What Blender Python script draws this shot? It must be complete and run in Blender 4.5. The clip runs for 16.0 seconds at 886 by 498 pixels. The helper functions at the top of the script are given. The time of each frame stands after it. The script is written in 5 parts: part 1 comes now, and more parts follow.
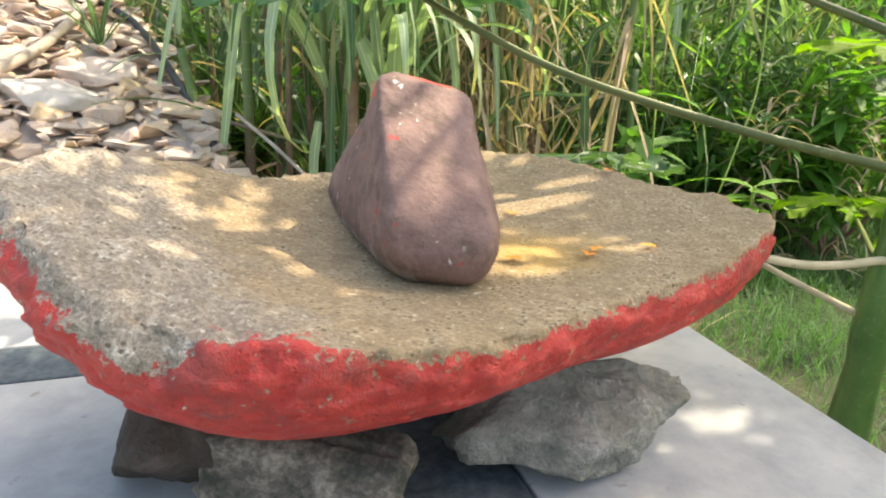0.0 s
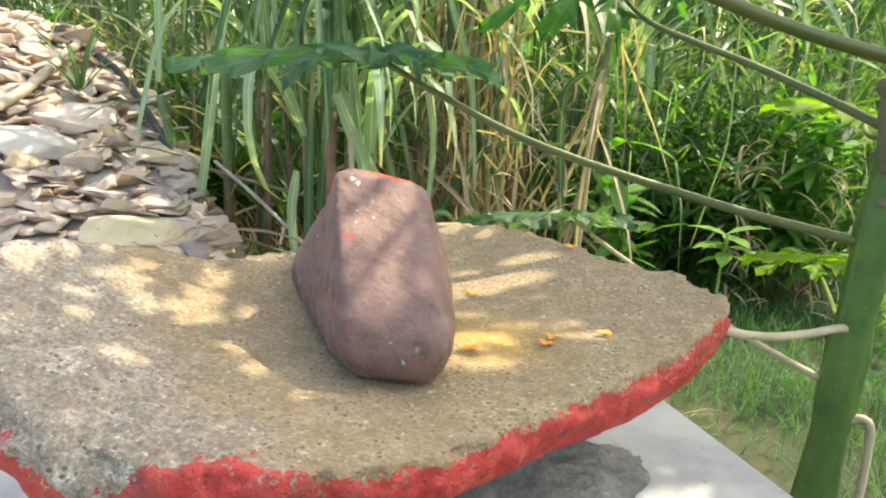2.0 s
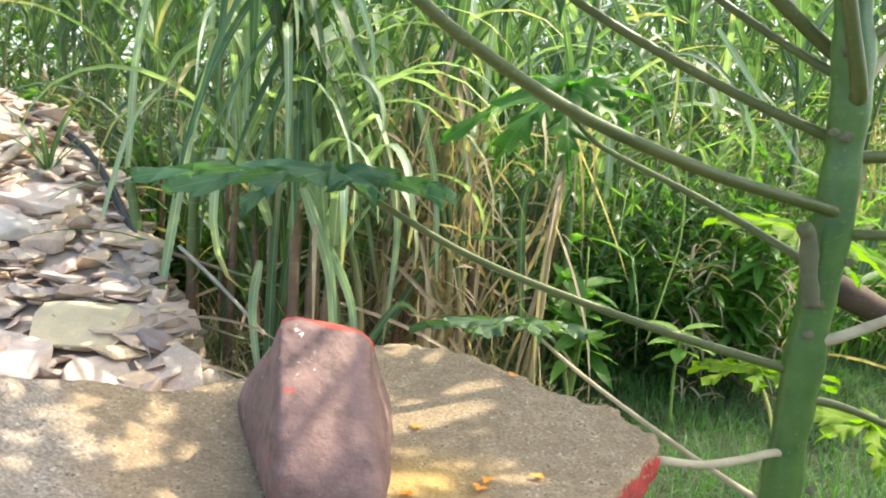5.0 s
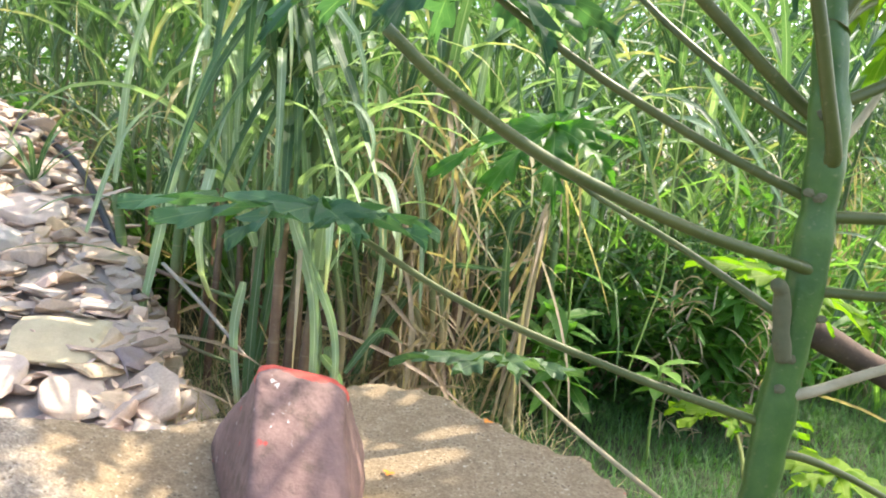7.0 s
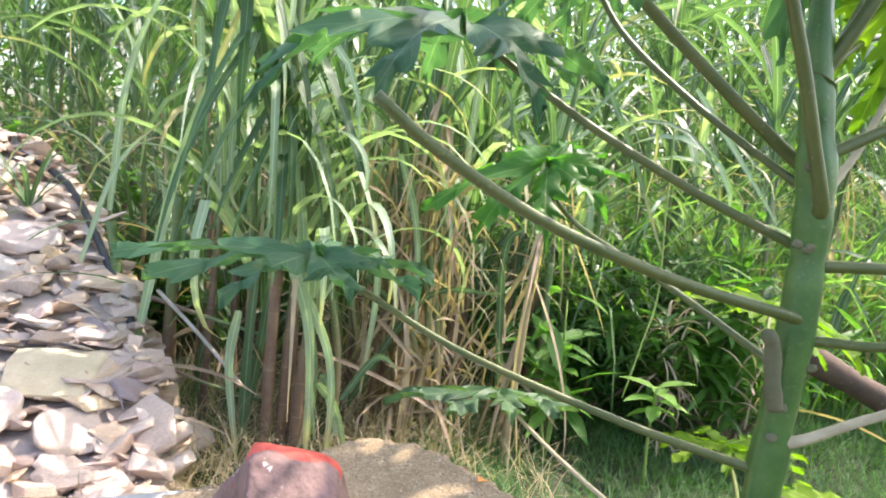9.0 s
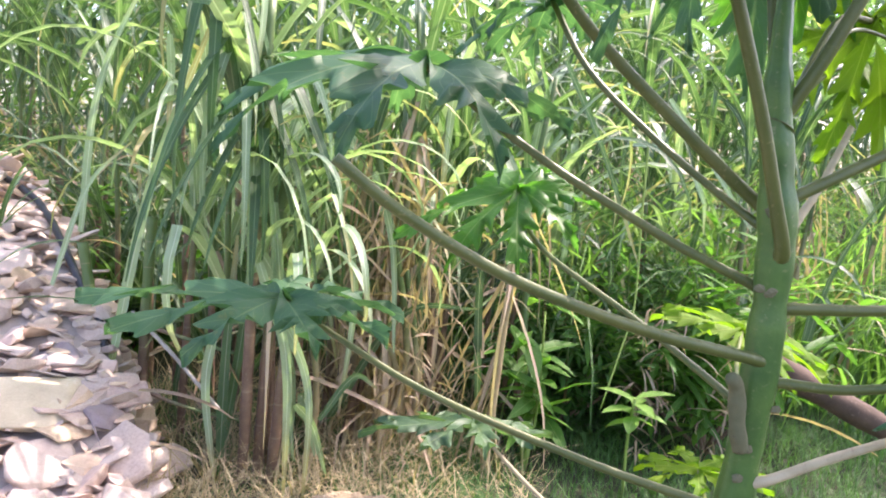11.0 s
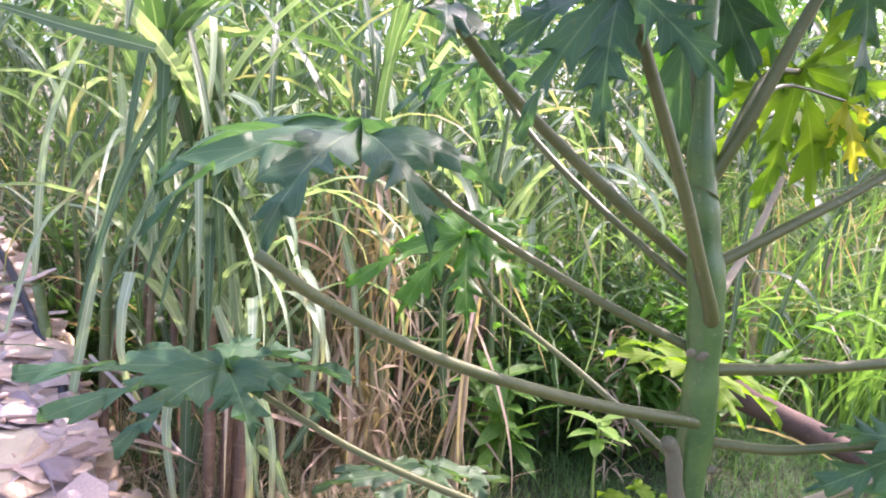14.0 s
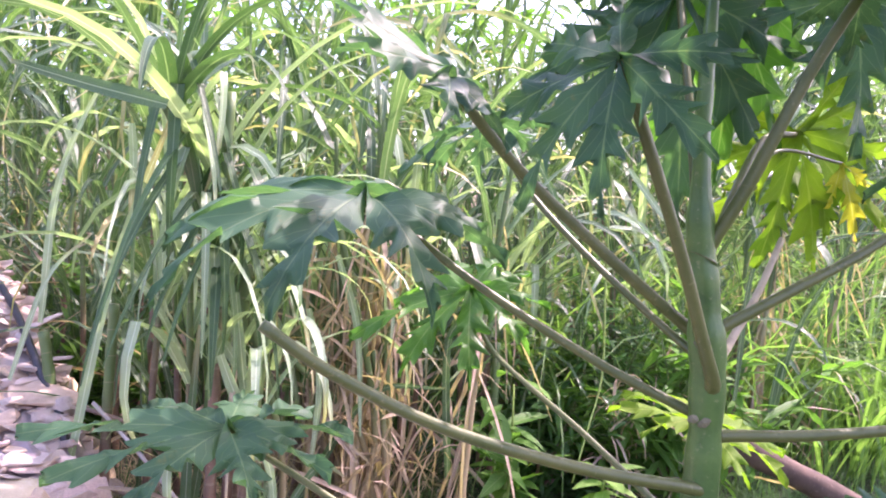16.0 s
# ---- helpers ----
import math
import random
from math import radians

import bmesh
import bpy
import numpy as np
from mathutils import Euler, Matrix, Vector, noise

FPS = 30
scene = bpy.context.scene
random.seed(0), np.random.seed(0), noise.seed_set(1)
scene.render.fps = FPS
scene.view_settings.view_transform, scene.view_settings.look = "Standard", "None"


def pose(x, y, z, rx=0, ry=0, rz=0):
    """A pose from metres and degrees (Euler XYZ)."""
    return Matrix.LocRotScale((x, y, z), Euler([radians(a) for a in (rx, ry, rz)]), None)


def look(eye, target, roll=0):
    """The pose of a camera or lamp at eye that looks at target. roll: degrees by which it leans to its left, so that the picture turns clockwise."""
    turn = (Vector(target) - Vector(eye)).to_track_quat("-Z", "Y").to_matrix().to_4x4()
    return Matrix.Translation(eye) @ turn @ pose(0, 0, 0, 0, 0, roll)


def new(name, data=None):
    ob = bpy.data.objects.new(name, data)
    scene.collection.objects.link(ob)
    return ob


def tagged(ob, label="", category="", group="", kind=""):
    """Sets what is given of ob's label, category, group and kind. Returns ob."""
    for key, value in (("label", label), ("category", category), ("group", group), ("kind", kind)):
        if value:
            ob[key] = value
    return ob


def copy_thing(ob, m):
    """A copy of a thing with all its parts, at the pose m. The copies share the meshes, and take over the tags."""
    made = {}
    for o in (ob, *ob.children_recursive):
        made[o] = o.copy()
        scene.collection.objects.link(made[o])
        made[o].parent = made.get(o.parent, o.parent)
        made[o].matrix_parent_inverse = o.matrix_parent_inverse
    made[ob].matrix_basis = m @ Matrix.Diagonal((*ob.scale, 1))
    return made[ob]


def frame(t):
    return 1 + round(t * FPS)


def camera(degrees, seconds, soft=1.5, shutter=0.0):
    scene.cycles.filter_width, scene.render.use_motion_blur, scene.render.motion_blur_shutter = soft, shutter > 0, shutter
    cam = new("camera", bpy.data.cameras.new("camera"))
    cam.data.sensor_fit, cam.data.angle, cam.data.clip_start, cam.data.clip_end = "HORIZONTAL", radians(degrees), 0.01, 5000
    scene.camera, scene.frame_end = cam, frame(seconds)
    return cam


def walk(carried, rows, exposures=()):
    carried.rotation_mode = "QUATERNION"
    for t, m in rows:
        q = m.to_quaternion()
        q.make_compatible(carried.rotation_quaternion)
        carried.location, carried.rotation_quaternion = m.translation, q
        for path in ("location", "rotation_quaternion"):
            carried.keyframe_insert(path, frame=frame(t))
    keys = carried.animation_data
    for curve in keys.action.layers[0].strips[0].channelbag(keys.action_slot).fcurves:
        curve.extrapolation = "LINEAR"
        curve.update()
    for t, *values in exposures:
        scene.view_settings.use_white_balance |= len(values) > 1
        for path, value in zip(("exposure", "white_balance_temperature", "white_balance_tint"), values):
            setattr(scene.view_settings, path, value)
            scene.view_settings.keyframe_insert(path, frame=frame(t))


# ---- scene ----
cam = camera(68.0, 16.0, soft=1.95)
PATH = [
    (0, (0.0, 0.0, 0.32), (0.0, 1.902, -0.298), 2.0),
    (0.5, (0.005, 0.003, 0.329), (0.013, 1.912, -0.265), 2.1),
    (1, (0.008, 0.005, 0.341), (0.025, 1.92, -0.235), 1.5),
    (1.5, (0.012, 0.004, 0.352), (0.039, 1.928, -0.194), 1.7),
    (2, (0.017, 0.006, 0.361), (0.061, 1.936, -0.16), 2.3),
    (2.5, (0.022, 0.007, 0.376), (0.093, 1.952, -0.085), 2.2),
    (3, (0.029, 0.006, 0.388), (0.11, 1.958, -0.045), 3.0),
    (3.5, (0.029, 0.006, 0.397), (0.122, 1.962, -0.01), 3.4),
    (4, (0.031, 0.007, 0.404), (0.149, 1.968, 0.033), 3.8),
    (4.5, (0.032, 0.006, 0.412), (0.163, 1.974, 0.079), 4.1),
    (5, (0.034, -0.009, 0.422), (0.161, 1.964, 0.12), 4.2),
    (7.5, (0.038, -0.014, 0.461), (0.203, 1.965, 0.219), 6.8),
    (8, (0.039, -0.012, 0.473), (0.203, 1.967, 0.231), 6.8),
    (8.5, (0.035, -0.014, 0.485), (0.21, 1.965, 0.26), 6.9),
    (9, (0.036, -0.012, 0.505), (0.206, 1.968, 0.281), 6.0),
    (11.5, (0.058, -0.002, 0.586), (0.292, 1.969, 0.338), 4.9),
    (12, (0.068, 0.001, 0.603), (0.303, 1.97, 0.342), 4.2),
    (12.5, (0.084, 0.004, 0.612), (0.34, 1.97, 0.354), 4.2),
    (13, (0.091, -0.002, 0.63), (0.383, 1.962, 0.388), 3.8),
    (13.5, (0.096, -0.001, 0.648), (0.386, 1.964, 0.412), 3.2),
    (14, (0.095, -0.003, 0.654), (0.382, 1.964, 0.432), 3.5),
    (14.5, (0.098, -0.001, 0.666), (0.382, 1.967, 0.451), 3.1),
    (15, (0.094, -0.004, 0.673), (0.371, 1.967, 0.484), 3.2),
    (15.5, (0.093, -0.008, 0.681), (0.357, 1.97, 0.543), 3.5),
    (16, (0.095, -0.011, 0.687), (0.361, 1.968, 0.577), 3.7),
]
EXPOSURES = [(0, 1.90, 7900, 6), (2.5, 1.93, 7500, 2), (5, 1.94, 7100, 6), (9, 2.09, 6700, 14), (12, 2.20, 6500, 32), (16, 2.29, 6300, 50)]
walk(cam, [(t, look(eye, target, roll)) for t, eye, target, roll in PATH], EXPOSURES)

# ---- light ----
SUN = Vector((math.cos(radians(24)) * math.cos(radians(57)), math.sin(radians(24)) * math.cos(radians(57)), math.sin(radians(57))))
world = bpy.data.worlds.new("sky")
scene.world = world
world.use_nodes = True
wn = world.node_tree
sky = wn.nodes.new("ShaderNodeTexSky")
sky.sky_type = "NISHITA"
sky.sun_disc = False
sky.sun_elevation = math.asin(SUN.z)
sky.sun_rotation = math.atan2(SUN.x, SUN.y)
sky.air_density, sky.dust_density = 1.1, 3.5
wn.nodes["Background"].inputs["Strength"].default_value = 0.15
wn.links.new(sky.outputs[0], wn.nodes["Background"].inputs["Color"])
sun = new("sun", bpy.data.lights.new("sun", "SUN"))
sun.data.energy, sun.data.angle, sun.data.color = 2.15, radians(0.6), (1.0, 0.93, 0.82)
sun.matrix_world = look(SUN * 20, (0, 0, 0))

GROUND = -0.36
SLAB = 0.02
rng = np.random.default_rng(7)


# ---- material helpers ----
class Nodes:
    def __init__(self, name):
        self.mat = bpy.data.materials.new(name)
        self.mat.use_nodes = True
        self.tree = self.mat.node_tree
        self.bsdf = self.tree.nodes["Principled BSDF"]
        self.out = self.tree.nodes["Material Output"]

    def node(self, kind, **values):
        n = self.tree.nodes.new(kind)
        for key, value in values.items():
            n.inputs[key].default_value = value
        return n

    def link(self, a, b):
        self.tree.links.new(a, b)

    def coords(self, shift=True):
        tc = self.node("ShaderNodeTexCoord")
        if not shift:
            return tc.outputs["Object"]
        info = self.node("ShaderNodeObjectInfo")
        add = self.node("ShaderNodeVectorMath")
        self.link(tc.outputs["Object"], add.inputs[0])
        mul = self.math("MULTIPLY", info.outputs["Random"], 7.3)
        self.link(mul, add.inputs[1])
        return add.outputs[0]

    def noise(self, vec, scale, detail=6.0, rough=0.6):
        n = self.node("ShaderNodeTexNoise", Scale=scale, Detail=detail, Roughness=rough)
        self.link(vec, n.inputs["Vector"])
        return n.outputs["Fac"]

    def math(self, op, a, b=0.0, clamp=False):
        n = self.node("ShaderNodeMath")
        n.operation, n.use_clamp = op, clamp
        for i, v in enumerate((a, b)):
            if isinstance(v, (int, float)):
                n.inputs[i].default_value = v
            else:
                self.link(v, n.inputs[i])
        return n.outputs[0]

    def ramp(self, fac, stops):
        r = self.node("ShaderNodeValToRGB")
        while len(r.color_ramp.elements) < len(stops):
            r.color_ramp.elements.new(0.5)
        for e, (p, c) in zip(r.color_ramp.elements, stops):
            e.position, e.color = p, (*c, 1) if len(c) == 3 else c
        self.link(fac, r.inputs["Fac"])
        return r.outputs["Color"]

    def mix(self, fac, a, b, kind="MIX"):
        n = self.node("ShaderNodeMix")
        n.data_type, n.blend_type = "RGBA", kind
        for v, s in ((fac, n.inputs[0]), (a, n.inputs[6]), (b, n.inputs[7])):
            if isinstance(v, (int, float)):
                s.default_value = v
            elif isinstance(v, tuple):
                s.default_value = (*v, 1)
            else:
                self.link(v, s)
        return n.outputs[2]

    def bump(self, height, strength, distance):
        n = self.node("ShaderNodeBump", Strength=strength, Distance=distance)
        self.link(height, n.inputs["Height"])
        self.link(n.outputs[0], self.bsdf.inputs["Normal"])

    def finish(self, color, rough):
        for v, name in ((color, "Base Color"), (rough, "Roughness")):
            if isinstance(v, (int, float)):
                self.bsdf.inputs[name].default_value = v
            else:
                self.link(v, self.bsdf.inputs[name])
        return self.mat


def smooth_band(m, value, lo, hi):
    n = m.node("ShaderNodeMapRange")
    n.interpolation_type = "SMOOTHSTEP"
    n.inputs["From Min"].default_value, n.inputs["From Max"].default_value = lo, hi
    m.link(value, n.inputs["Value"])
    return n.outputs[0]


def rock_material(name, stops, scale=14.0, fine=160.0, rough=0.85, bump=0.5, depth=0.004, vary=0.0):
    m = Nodes(name)
    vec = m.coords()
    big, small = m.noise(vec, scale), m.noise(vec, fine, 4.0, 0.7)
    col = m.ramp(m.math("ADD", m.math("MULTIPLY", big, 0.65), m.math("MULTIPLY", small, 0.35)), stops)
    if vary:
        info = m.node("ShaderNodeObjectInfo")
        isl = m.node("ShaderNodeNewGeometry")
        rnd = m.math("FRACT", m.math("ADD", info.outputs["Random"], isl.outputs["Random Per Island"]))
        tint = m.ramp(rnd, [(0, (0.78, 0.75, 0.73)), (0.3, (1.0, 0.90, 0.84)), (0.5, (0.86, 0.87, 0.89)),
                            (0.72, (1.1, 0.92, 0.88)), (0.88, (1.15, 1.0, 0.70)), (1, (0.80, 0.68, 0.66))])
        col = m.mix(vary, col, tint, "MULTIPLY")
    m.bump(m.math("ADD", big, m.math("MULTIPLY", small, 0.5)), bump, depth)
    return m.finish(col, rough)


def leaf_material(name, dark, light, vein, back=0.35, gloss=0.45, veins=True, dry=None):
    m = Nodes(name)
    uvn = m.node("ShaderNodeUVMap")
    sep = m.node("ShaderNodeSeparateXYZ")
    m.link(uvn.outputs[0], sep.inputs[0])
    info = m.node("ShaderNodeObjectInfo")
    isl = m.node("ShaderNodeNewGeometry")
    vec = m.coords()
    n1 = m.noise(vec, 9.0, 4.0)
    rnd = m.math("FRACT", m.math("ADD", info.outputs["Random"], isl.outputs["Random Per Island"]))
    fac = m.math("ADD", m.math("MULTIPLY", n1, 0.6), m.math("MULTIPLY", rnd, 0.5), True)
    col = m.ramp(fac, [(0.15, dark), (0.85, light)])
    if dry:
        col = m.mix(smooth_band(m, m.math("ADD", m.math("MULTIPLY", sep.outputs["Y"], 0.75), m.math("MULTIPLY", rnd, 0.45)), 0.85, 1.05), col, dry)
    au = m.math("ABSOLUTE", m.math("SUBTRACT", sep.outputs["X"], 0.5))
    rib = m.math("SUBTRACT", 1.0, smooth_band(m, au, 0.010 if veins else 0.02, 0.035 if veins else 0.06))
    height = rib
    if veins:
        wave = m.math("SINE", m.math("MULTIPLY", m.math("SUBTRACT", sep.outputs["Y"], m.math("MULTIPLY", au, 0.35)), 62.0))
        side = m.math("MULTIPLY", smooth_band(m, wave, 0.93, 1.0), 0.45)
        rib = m.math("MAXIMUM", rib, side)
        height = rib
    else:
        lines = m.math("SINE", m.math("MULTIPLY", sep.outputs["X"], 75.0))
        height = m.math("ADD", rib, m.math("MULTIPLY", lines, 0.25))
        col = m.mix(m.math("MULTIPLY", smooth_band(m, lines, 0.2, 1.0), 0.25), col, vein)
    col = m.mix(m.math("MULTIPLY", rib, 0.8), col, vein)
    spots = m.noise(vec, 60.0, 3.0)
    col = m.mix(m.math("MULTIPLY", smooth_band(m, spots, 0.62, 0.75), 0.35), col, (0.16, 0.15, 0.05))
    m.bump(height, 0.35, 0.002)
    m.finish(col, m.math("ADD", m.math("MULTIPLY", n1, 0.25), gloss - 0.1))
    m.bsdf.inputs["Specular IOR Level"].default_value = 0.32 if veins else 0.5
    tr = m.node("ShaderNodeBsdfTranslucent")
    warm = m.mix(1.0, col, (1.6, 1.9, 0.75), "MULTIPLY")
    m.link(warm, tr.inputs["Color"])
    mixer = m.node("ShaderNodeMixShader", Fac=back)
    m.link(m.bsdf.outputs[0], mixer.inputs[1])
    m.link(tr.outputs[0], mixer.inputs[2])
    m.link(mixer.outputs[0], m.out.inputs["Surface"])
    return m.mat


def stem_material(name, a, b, spots, rough=0.5, rings=0.0):
    m = Nodes(name)
    vec = m.coords()
    n1, n2 = m.noise(vec, 18.0), m.noise(vec, 140.0, 3.0)
    col = m.ramp(n1, [(0.3, a), (0.7, b)])
    col = m.mix(m.math("MULTIPLY", smooth_band(m, n2, 0.6, 0.72), 0.6), col, spots)
    if rings:
        uvn = m.node("ShaderNodeUVMap")
        sep = m.node("ShaderNodeSeparateXYZ")
        m.link(uvn.outputs[0], sep.inputs[0])
        wave = m.math("FRACT", m.math("MULTIPLY", sep.outputs["Y"], rings))
        col = m.mix(smooth_band(m, sep.outputs["Y"], 0.35, 0.7), col, (0.10, 0.16, 0.05))
        col = m.mix(m.math("MULTIPLY", m.math("SUBTRACT", 1.0, smooth_band(m, wave, 0.02, 0.07)), 0.4), col, (0.30, 0.25, 0.17))
    m.bump(m.math("ADD", n1, m.math("MULTIPLY", n2, 0.4)), 0.4, 0.003)
    return m.finish(col, rough)


# ---- materials ----
MAT_GROUND = rock_material("soil_with_litter", [(0.3, (0.014, 0.022, 0.010)), (0.5, (0.032, 0.040, 0.018)), (0.75, (0.10, 0.085, 0.05))], 5, 90, 0.95, 0.8, 0.01)
MAT_HEAP = rock_material("quarry_dust", [(0.25, (0.30, 0.25, 0.22)), (0.75, (0.50, 0.43, 0.385))], 12, 150, 0.95, 0.8, 0.01)
MAT_RUBBLE = rock_material("shale_rubble", [(0.28, (0.44, 0.352, 0.295)), (0.48, (0.60, 0.495, 0.42)), (0.7, (0.73, 0.64, 0.55))], 26, 260, 0.85, 0.7, 0.006, 0.8)
MAT_SLABSTONE = rock_material("yellowish_sandstone", [(0.3, (0.42, 0.34, 0.22)), (0.6, (0.60, 0.50, 0.33)), (0.75, (0.66, 0.60, 0.50))], 16, 220, 0.85, 0.6, 0.004)
MAT_PLANKSTONE = rock_material("grey_flagstone", [(0.3, (0.34, 0.31, 0.29)), (0.7, (0.56, 0.52, 0.48))], 16, 220, 0.85, 0.6, 0.004)
MAT_PURPLE = rock_material("mauve_stone", [(0.3, (0.20, 0.15, 0.15)), (0.7, (0.36, 0.29, 0.28))], 18, 220, 0.85, 0.6, 0.004)
MAT_GREYSTONE = rock_material("grey_green_stone", [(0.28, (0.06, 0.062, 0.055)), (0.46, (0.16, 0.16, 0.14)), (0.58, (0.25, 0.24, 0.215)), (0.7, (0.42, 0.39, 0.35))], 30, 200, 0.75, 1.0, 0.009)
MAT_BRICKISH = rock_material("mossy_masonry", [(0.40, (0.030, 0.034, 0.026)), (0.50, (0.10, 0.084, 0.068)), (0.64, (0.29, 0.255, 0.215))], 34, 220, 0.85, 0.6, 0.003)
# brown stone, its colour darkened to stand for the shade under the quern
MAT_BROWNSTONE_SHADED = rock_material("brown_stone_shaded", [(0.3, (0.026, 0.020, 0.016)), (0.55, (0.060, 0.046, 0.038)), (0.7, (0.11, 0.09, 0.078))], 30, 200, 0.9, 1.0, 0.008)
MAT_PLASTER = rock_material("cement_plaster", [(0.3, (0.26, 0.25, 0.24)), (0.7, (0.42, 0.41, 0.39))], 6, 120, 0.9, 0.4, 0.003)


def marble():
    m = Nodes("white_marble")
    vec = m.coords(False)
    warp = m.noise(vec, 4.0, 8.0, 0.7)
    n = m.noise(vec, 11.0, 9.0, 0.65)
    col = m.ramp(m.math("ADD", m.math("MULTIPLY", warp, 0.5), m.math("MULTIPLY", n, 0.5)),
                 [(0.36, (0.20, 0.207, 0.228)), (0.46, (0.30, 0.305, 0.318)), (0.56, (0.39, 0.387, 0.385))])
    dirt = m.noise(vec, 55.0, 4.0)
    col = m.mix(m.math("MULTIPLY", smooth_band(m, m.noise(vec, 26.0, 8.0, 0.75), 0.45, 0.7), 0.4), col, (0.27, 0.255, 0.235))
    col = m.mix(m.math("MULTIPLY", smooth_band(m, dirt, 0.64, 0.72), 0.7), col, (0.20, 0.18, 0.15))
    m.bump(n, 0.12, 0.002)
    return m.finish(col, m.math("ADD", 0.3, m.math("MULTIPLY", dirt, 0.4)))


def granite():
    m = Nodes("dark_slate_inlay")
    vec = m.coords(False)
    n = m.noise(vec, 120.0, 4.0)
    col = m.ramp(n, [(0.35, (0.035, 0.045, 0.055)), (0.7, (0.10, 0.12, 0.135))])
    m.bump(n, 0.2, 0.001)
    return m.finish(col, 0.45)


def quern_material():
    m = Nodes("pecked_sandstone_with_red_paint")
    vec = m.coords(False)
    att = m.node("ShaderNodeAttribute")
    att.attribute_name = "paint"
    big, mid, fine = m.noise(vec, 9.0), m.noise(vec, 60.0, 6.0, 0.7), m.noise(vec, 330.0, 3.0, 0.7)
    grain = m.math("ADD", m.math("MULTIPLY", mid, 0.50), m.math("MULTIPLY", fine, 0.50))
    worn = m.ramp(grain, [(0.33, (0.17, 0.115, 0.064)), (0.45, (0.25, 0.180, 0.105)), (0.56, (0.33, 0.245, 0.150)), (0.68, (0.45, 0.355, 0.24))])
    rough_col = m.ramp(grain, [(0.33, (0.11, 0.09, 0.072)), (0.46, (0.22, 0.18, 0.14)), (0.56, (0.34, 0.285, 0.225)), (0.68, (0.56, 0.50, 0.43))])
    lichen = smooth_band(m, m.noise(vec, 30.0, 6.0, 0.7), 0.56, 0.66)
    rough_col = m.mix(m.math("MULTIPLY", lichen, 0.55), rough_col, m.ramp(fine, [(0.4, (0.09, 0.085, 0.085)), (0.6, (0.52, 0.49, 0.46))]))
    att2 = m.node("ShaderNodeAttribute")
    att2.attribute_name = "worn"
    blend = m.math("ADD", att2.outputs["Fac"], m.math("ADD", m.math("MULTIPLY", m.math("SUBTRACT", m.noise(vec, 16.0, 6.0, 0.7), 0.5), 1.6), m.math("MULTIPLY", m.math("SUBTRACT", mid, 0.5), 0.8)))
    stone = m.mix(smooth_band(m, blend, 0.2, 0.8), rough_col, worn)
    pits = m.node("ShaderNodeTexVoronoi", Scale=210.0)
    m.link(vec, pits.inputs["Vector"])
    pit = m.math("SUBTRACT", 1.0, smooth_band(m, pits.outputs["Distance"], 0.16, 0.36))
    pit = m.math("MULTIPLY", pit, smooth_band(m, mid, 0.46, 0.58))
    stone = m.mix(m.math("MULTIPLY", pit, 0.75), stone, (0.095, 0.062, 0.036))
    crumbs = smooth_band(m, m.noise(vec, 240.0, 2.0, 0.5), 0.66, 0.72)
    stone = m.mix(m.math("MULTIPLY", crumbs, 0.6), stone, (0.62, 0.54, 0.42))
    # turmeric stain beside the hand stone
    gap = m.node("ShaderNodeVectorMath")
    gap.operation = "DISTANCE"
    m.link(vec, gap.inputs[0])
    gap.inputs[1].default_value = (0.062, 0.455, 0.172)
    halo = m.math("ADD", gap.outputs["Value"], m.math("MULTIPLY", m.math("SUBTRACT", big, 0.5), 0.12))
    stone = m.mix(m.math("MULTIPLY", m.math("SUBTRACT", 1.0, smooth_band(m, halo, 0.005, 0.075)), 0.5), stone, (0.55, 0.33, 0.06))
    red = m.ramp(m.math("ADD", m.math("MULTIPLY", big, 0.6), m.math("MULTIPLY", mid, 0.4)),
                 [(0.32, (0.25, 0.018, 0.016)), (0.5, (0.47, 0.035, 0.028)), (0.7, (0.60, 0.085, 0.065))])
    red = m.mix(m.math("MULTIPLY", smooth_band(m, fine, 0.56, 0.68), 0.45), red, (0.22, 0.06, 0.05))
    red = m.mix(m.math("MULTIPLY", smooth_band(m, m.noise(vec, 24.0, 7.0, 0.75), 0.50, 0.66), 0.6), red, (0.19, 0.045, 0.040))
    edge = m.math("ADD", att.outputs["Fac"], m.math("MULTIPLY", m.math("SUBTRACT", m.noise(vec, 45.0, 8.0, 0.8), 0.5), 1.5))
    edge = m.math("ADD", edge, m.math("MULTIPLY", m.math("SUBTRACT", m.noise(vec, 150.0, 4.0, 0.7), 0.5), 0.9))
    mask = smooth_band(m, edge, 0.47, 0.53)
    chip = m.math("SUBTRACT", 1.0, m.math("MULTIPLY", smooth_band(m, m.math("ADD", m.noise(vec, 130.0, 3.0), m.math("MULTIPLY", m.math("SUBTRACT", 0.9, att.outputs["Fac"], True), 0.16)), 0.64, 0.69), 0.85))
    col = m.mix(m.math("MULTIPLY", mask, chip), stone, red)
    relief = m.math("SUBTRACT", m.math("ADD", mid, m.math("MULTIPLY", fine, 0.8)), m.math("MULTIPLY", pit, 0.5))
    m.bump(relief, 0.6, 0.0035)
    return m.finish(col, m.math("SUBTRACT", 0.88, m.math("MULTIPLY", mask, 0.3)))


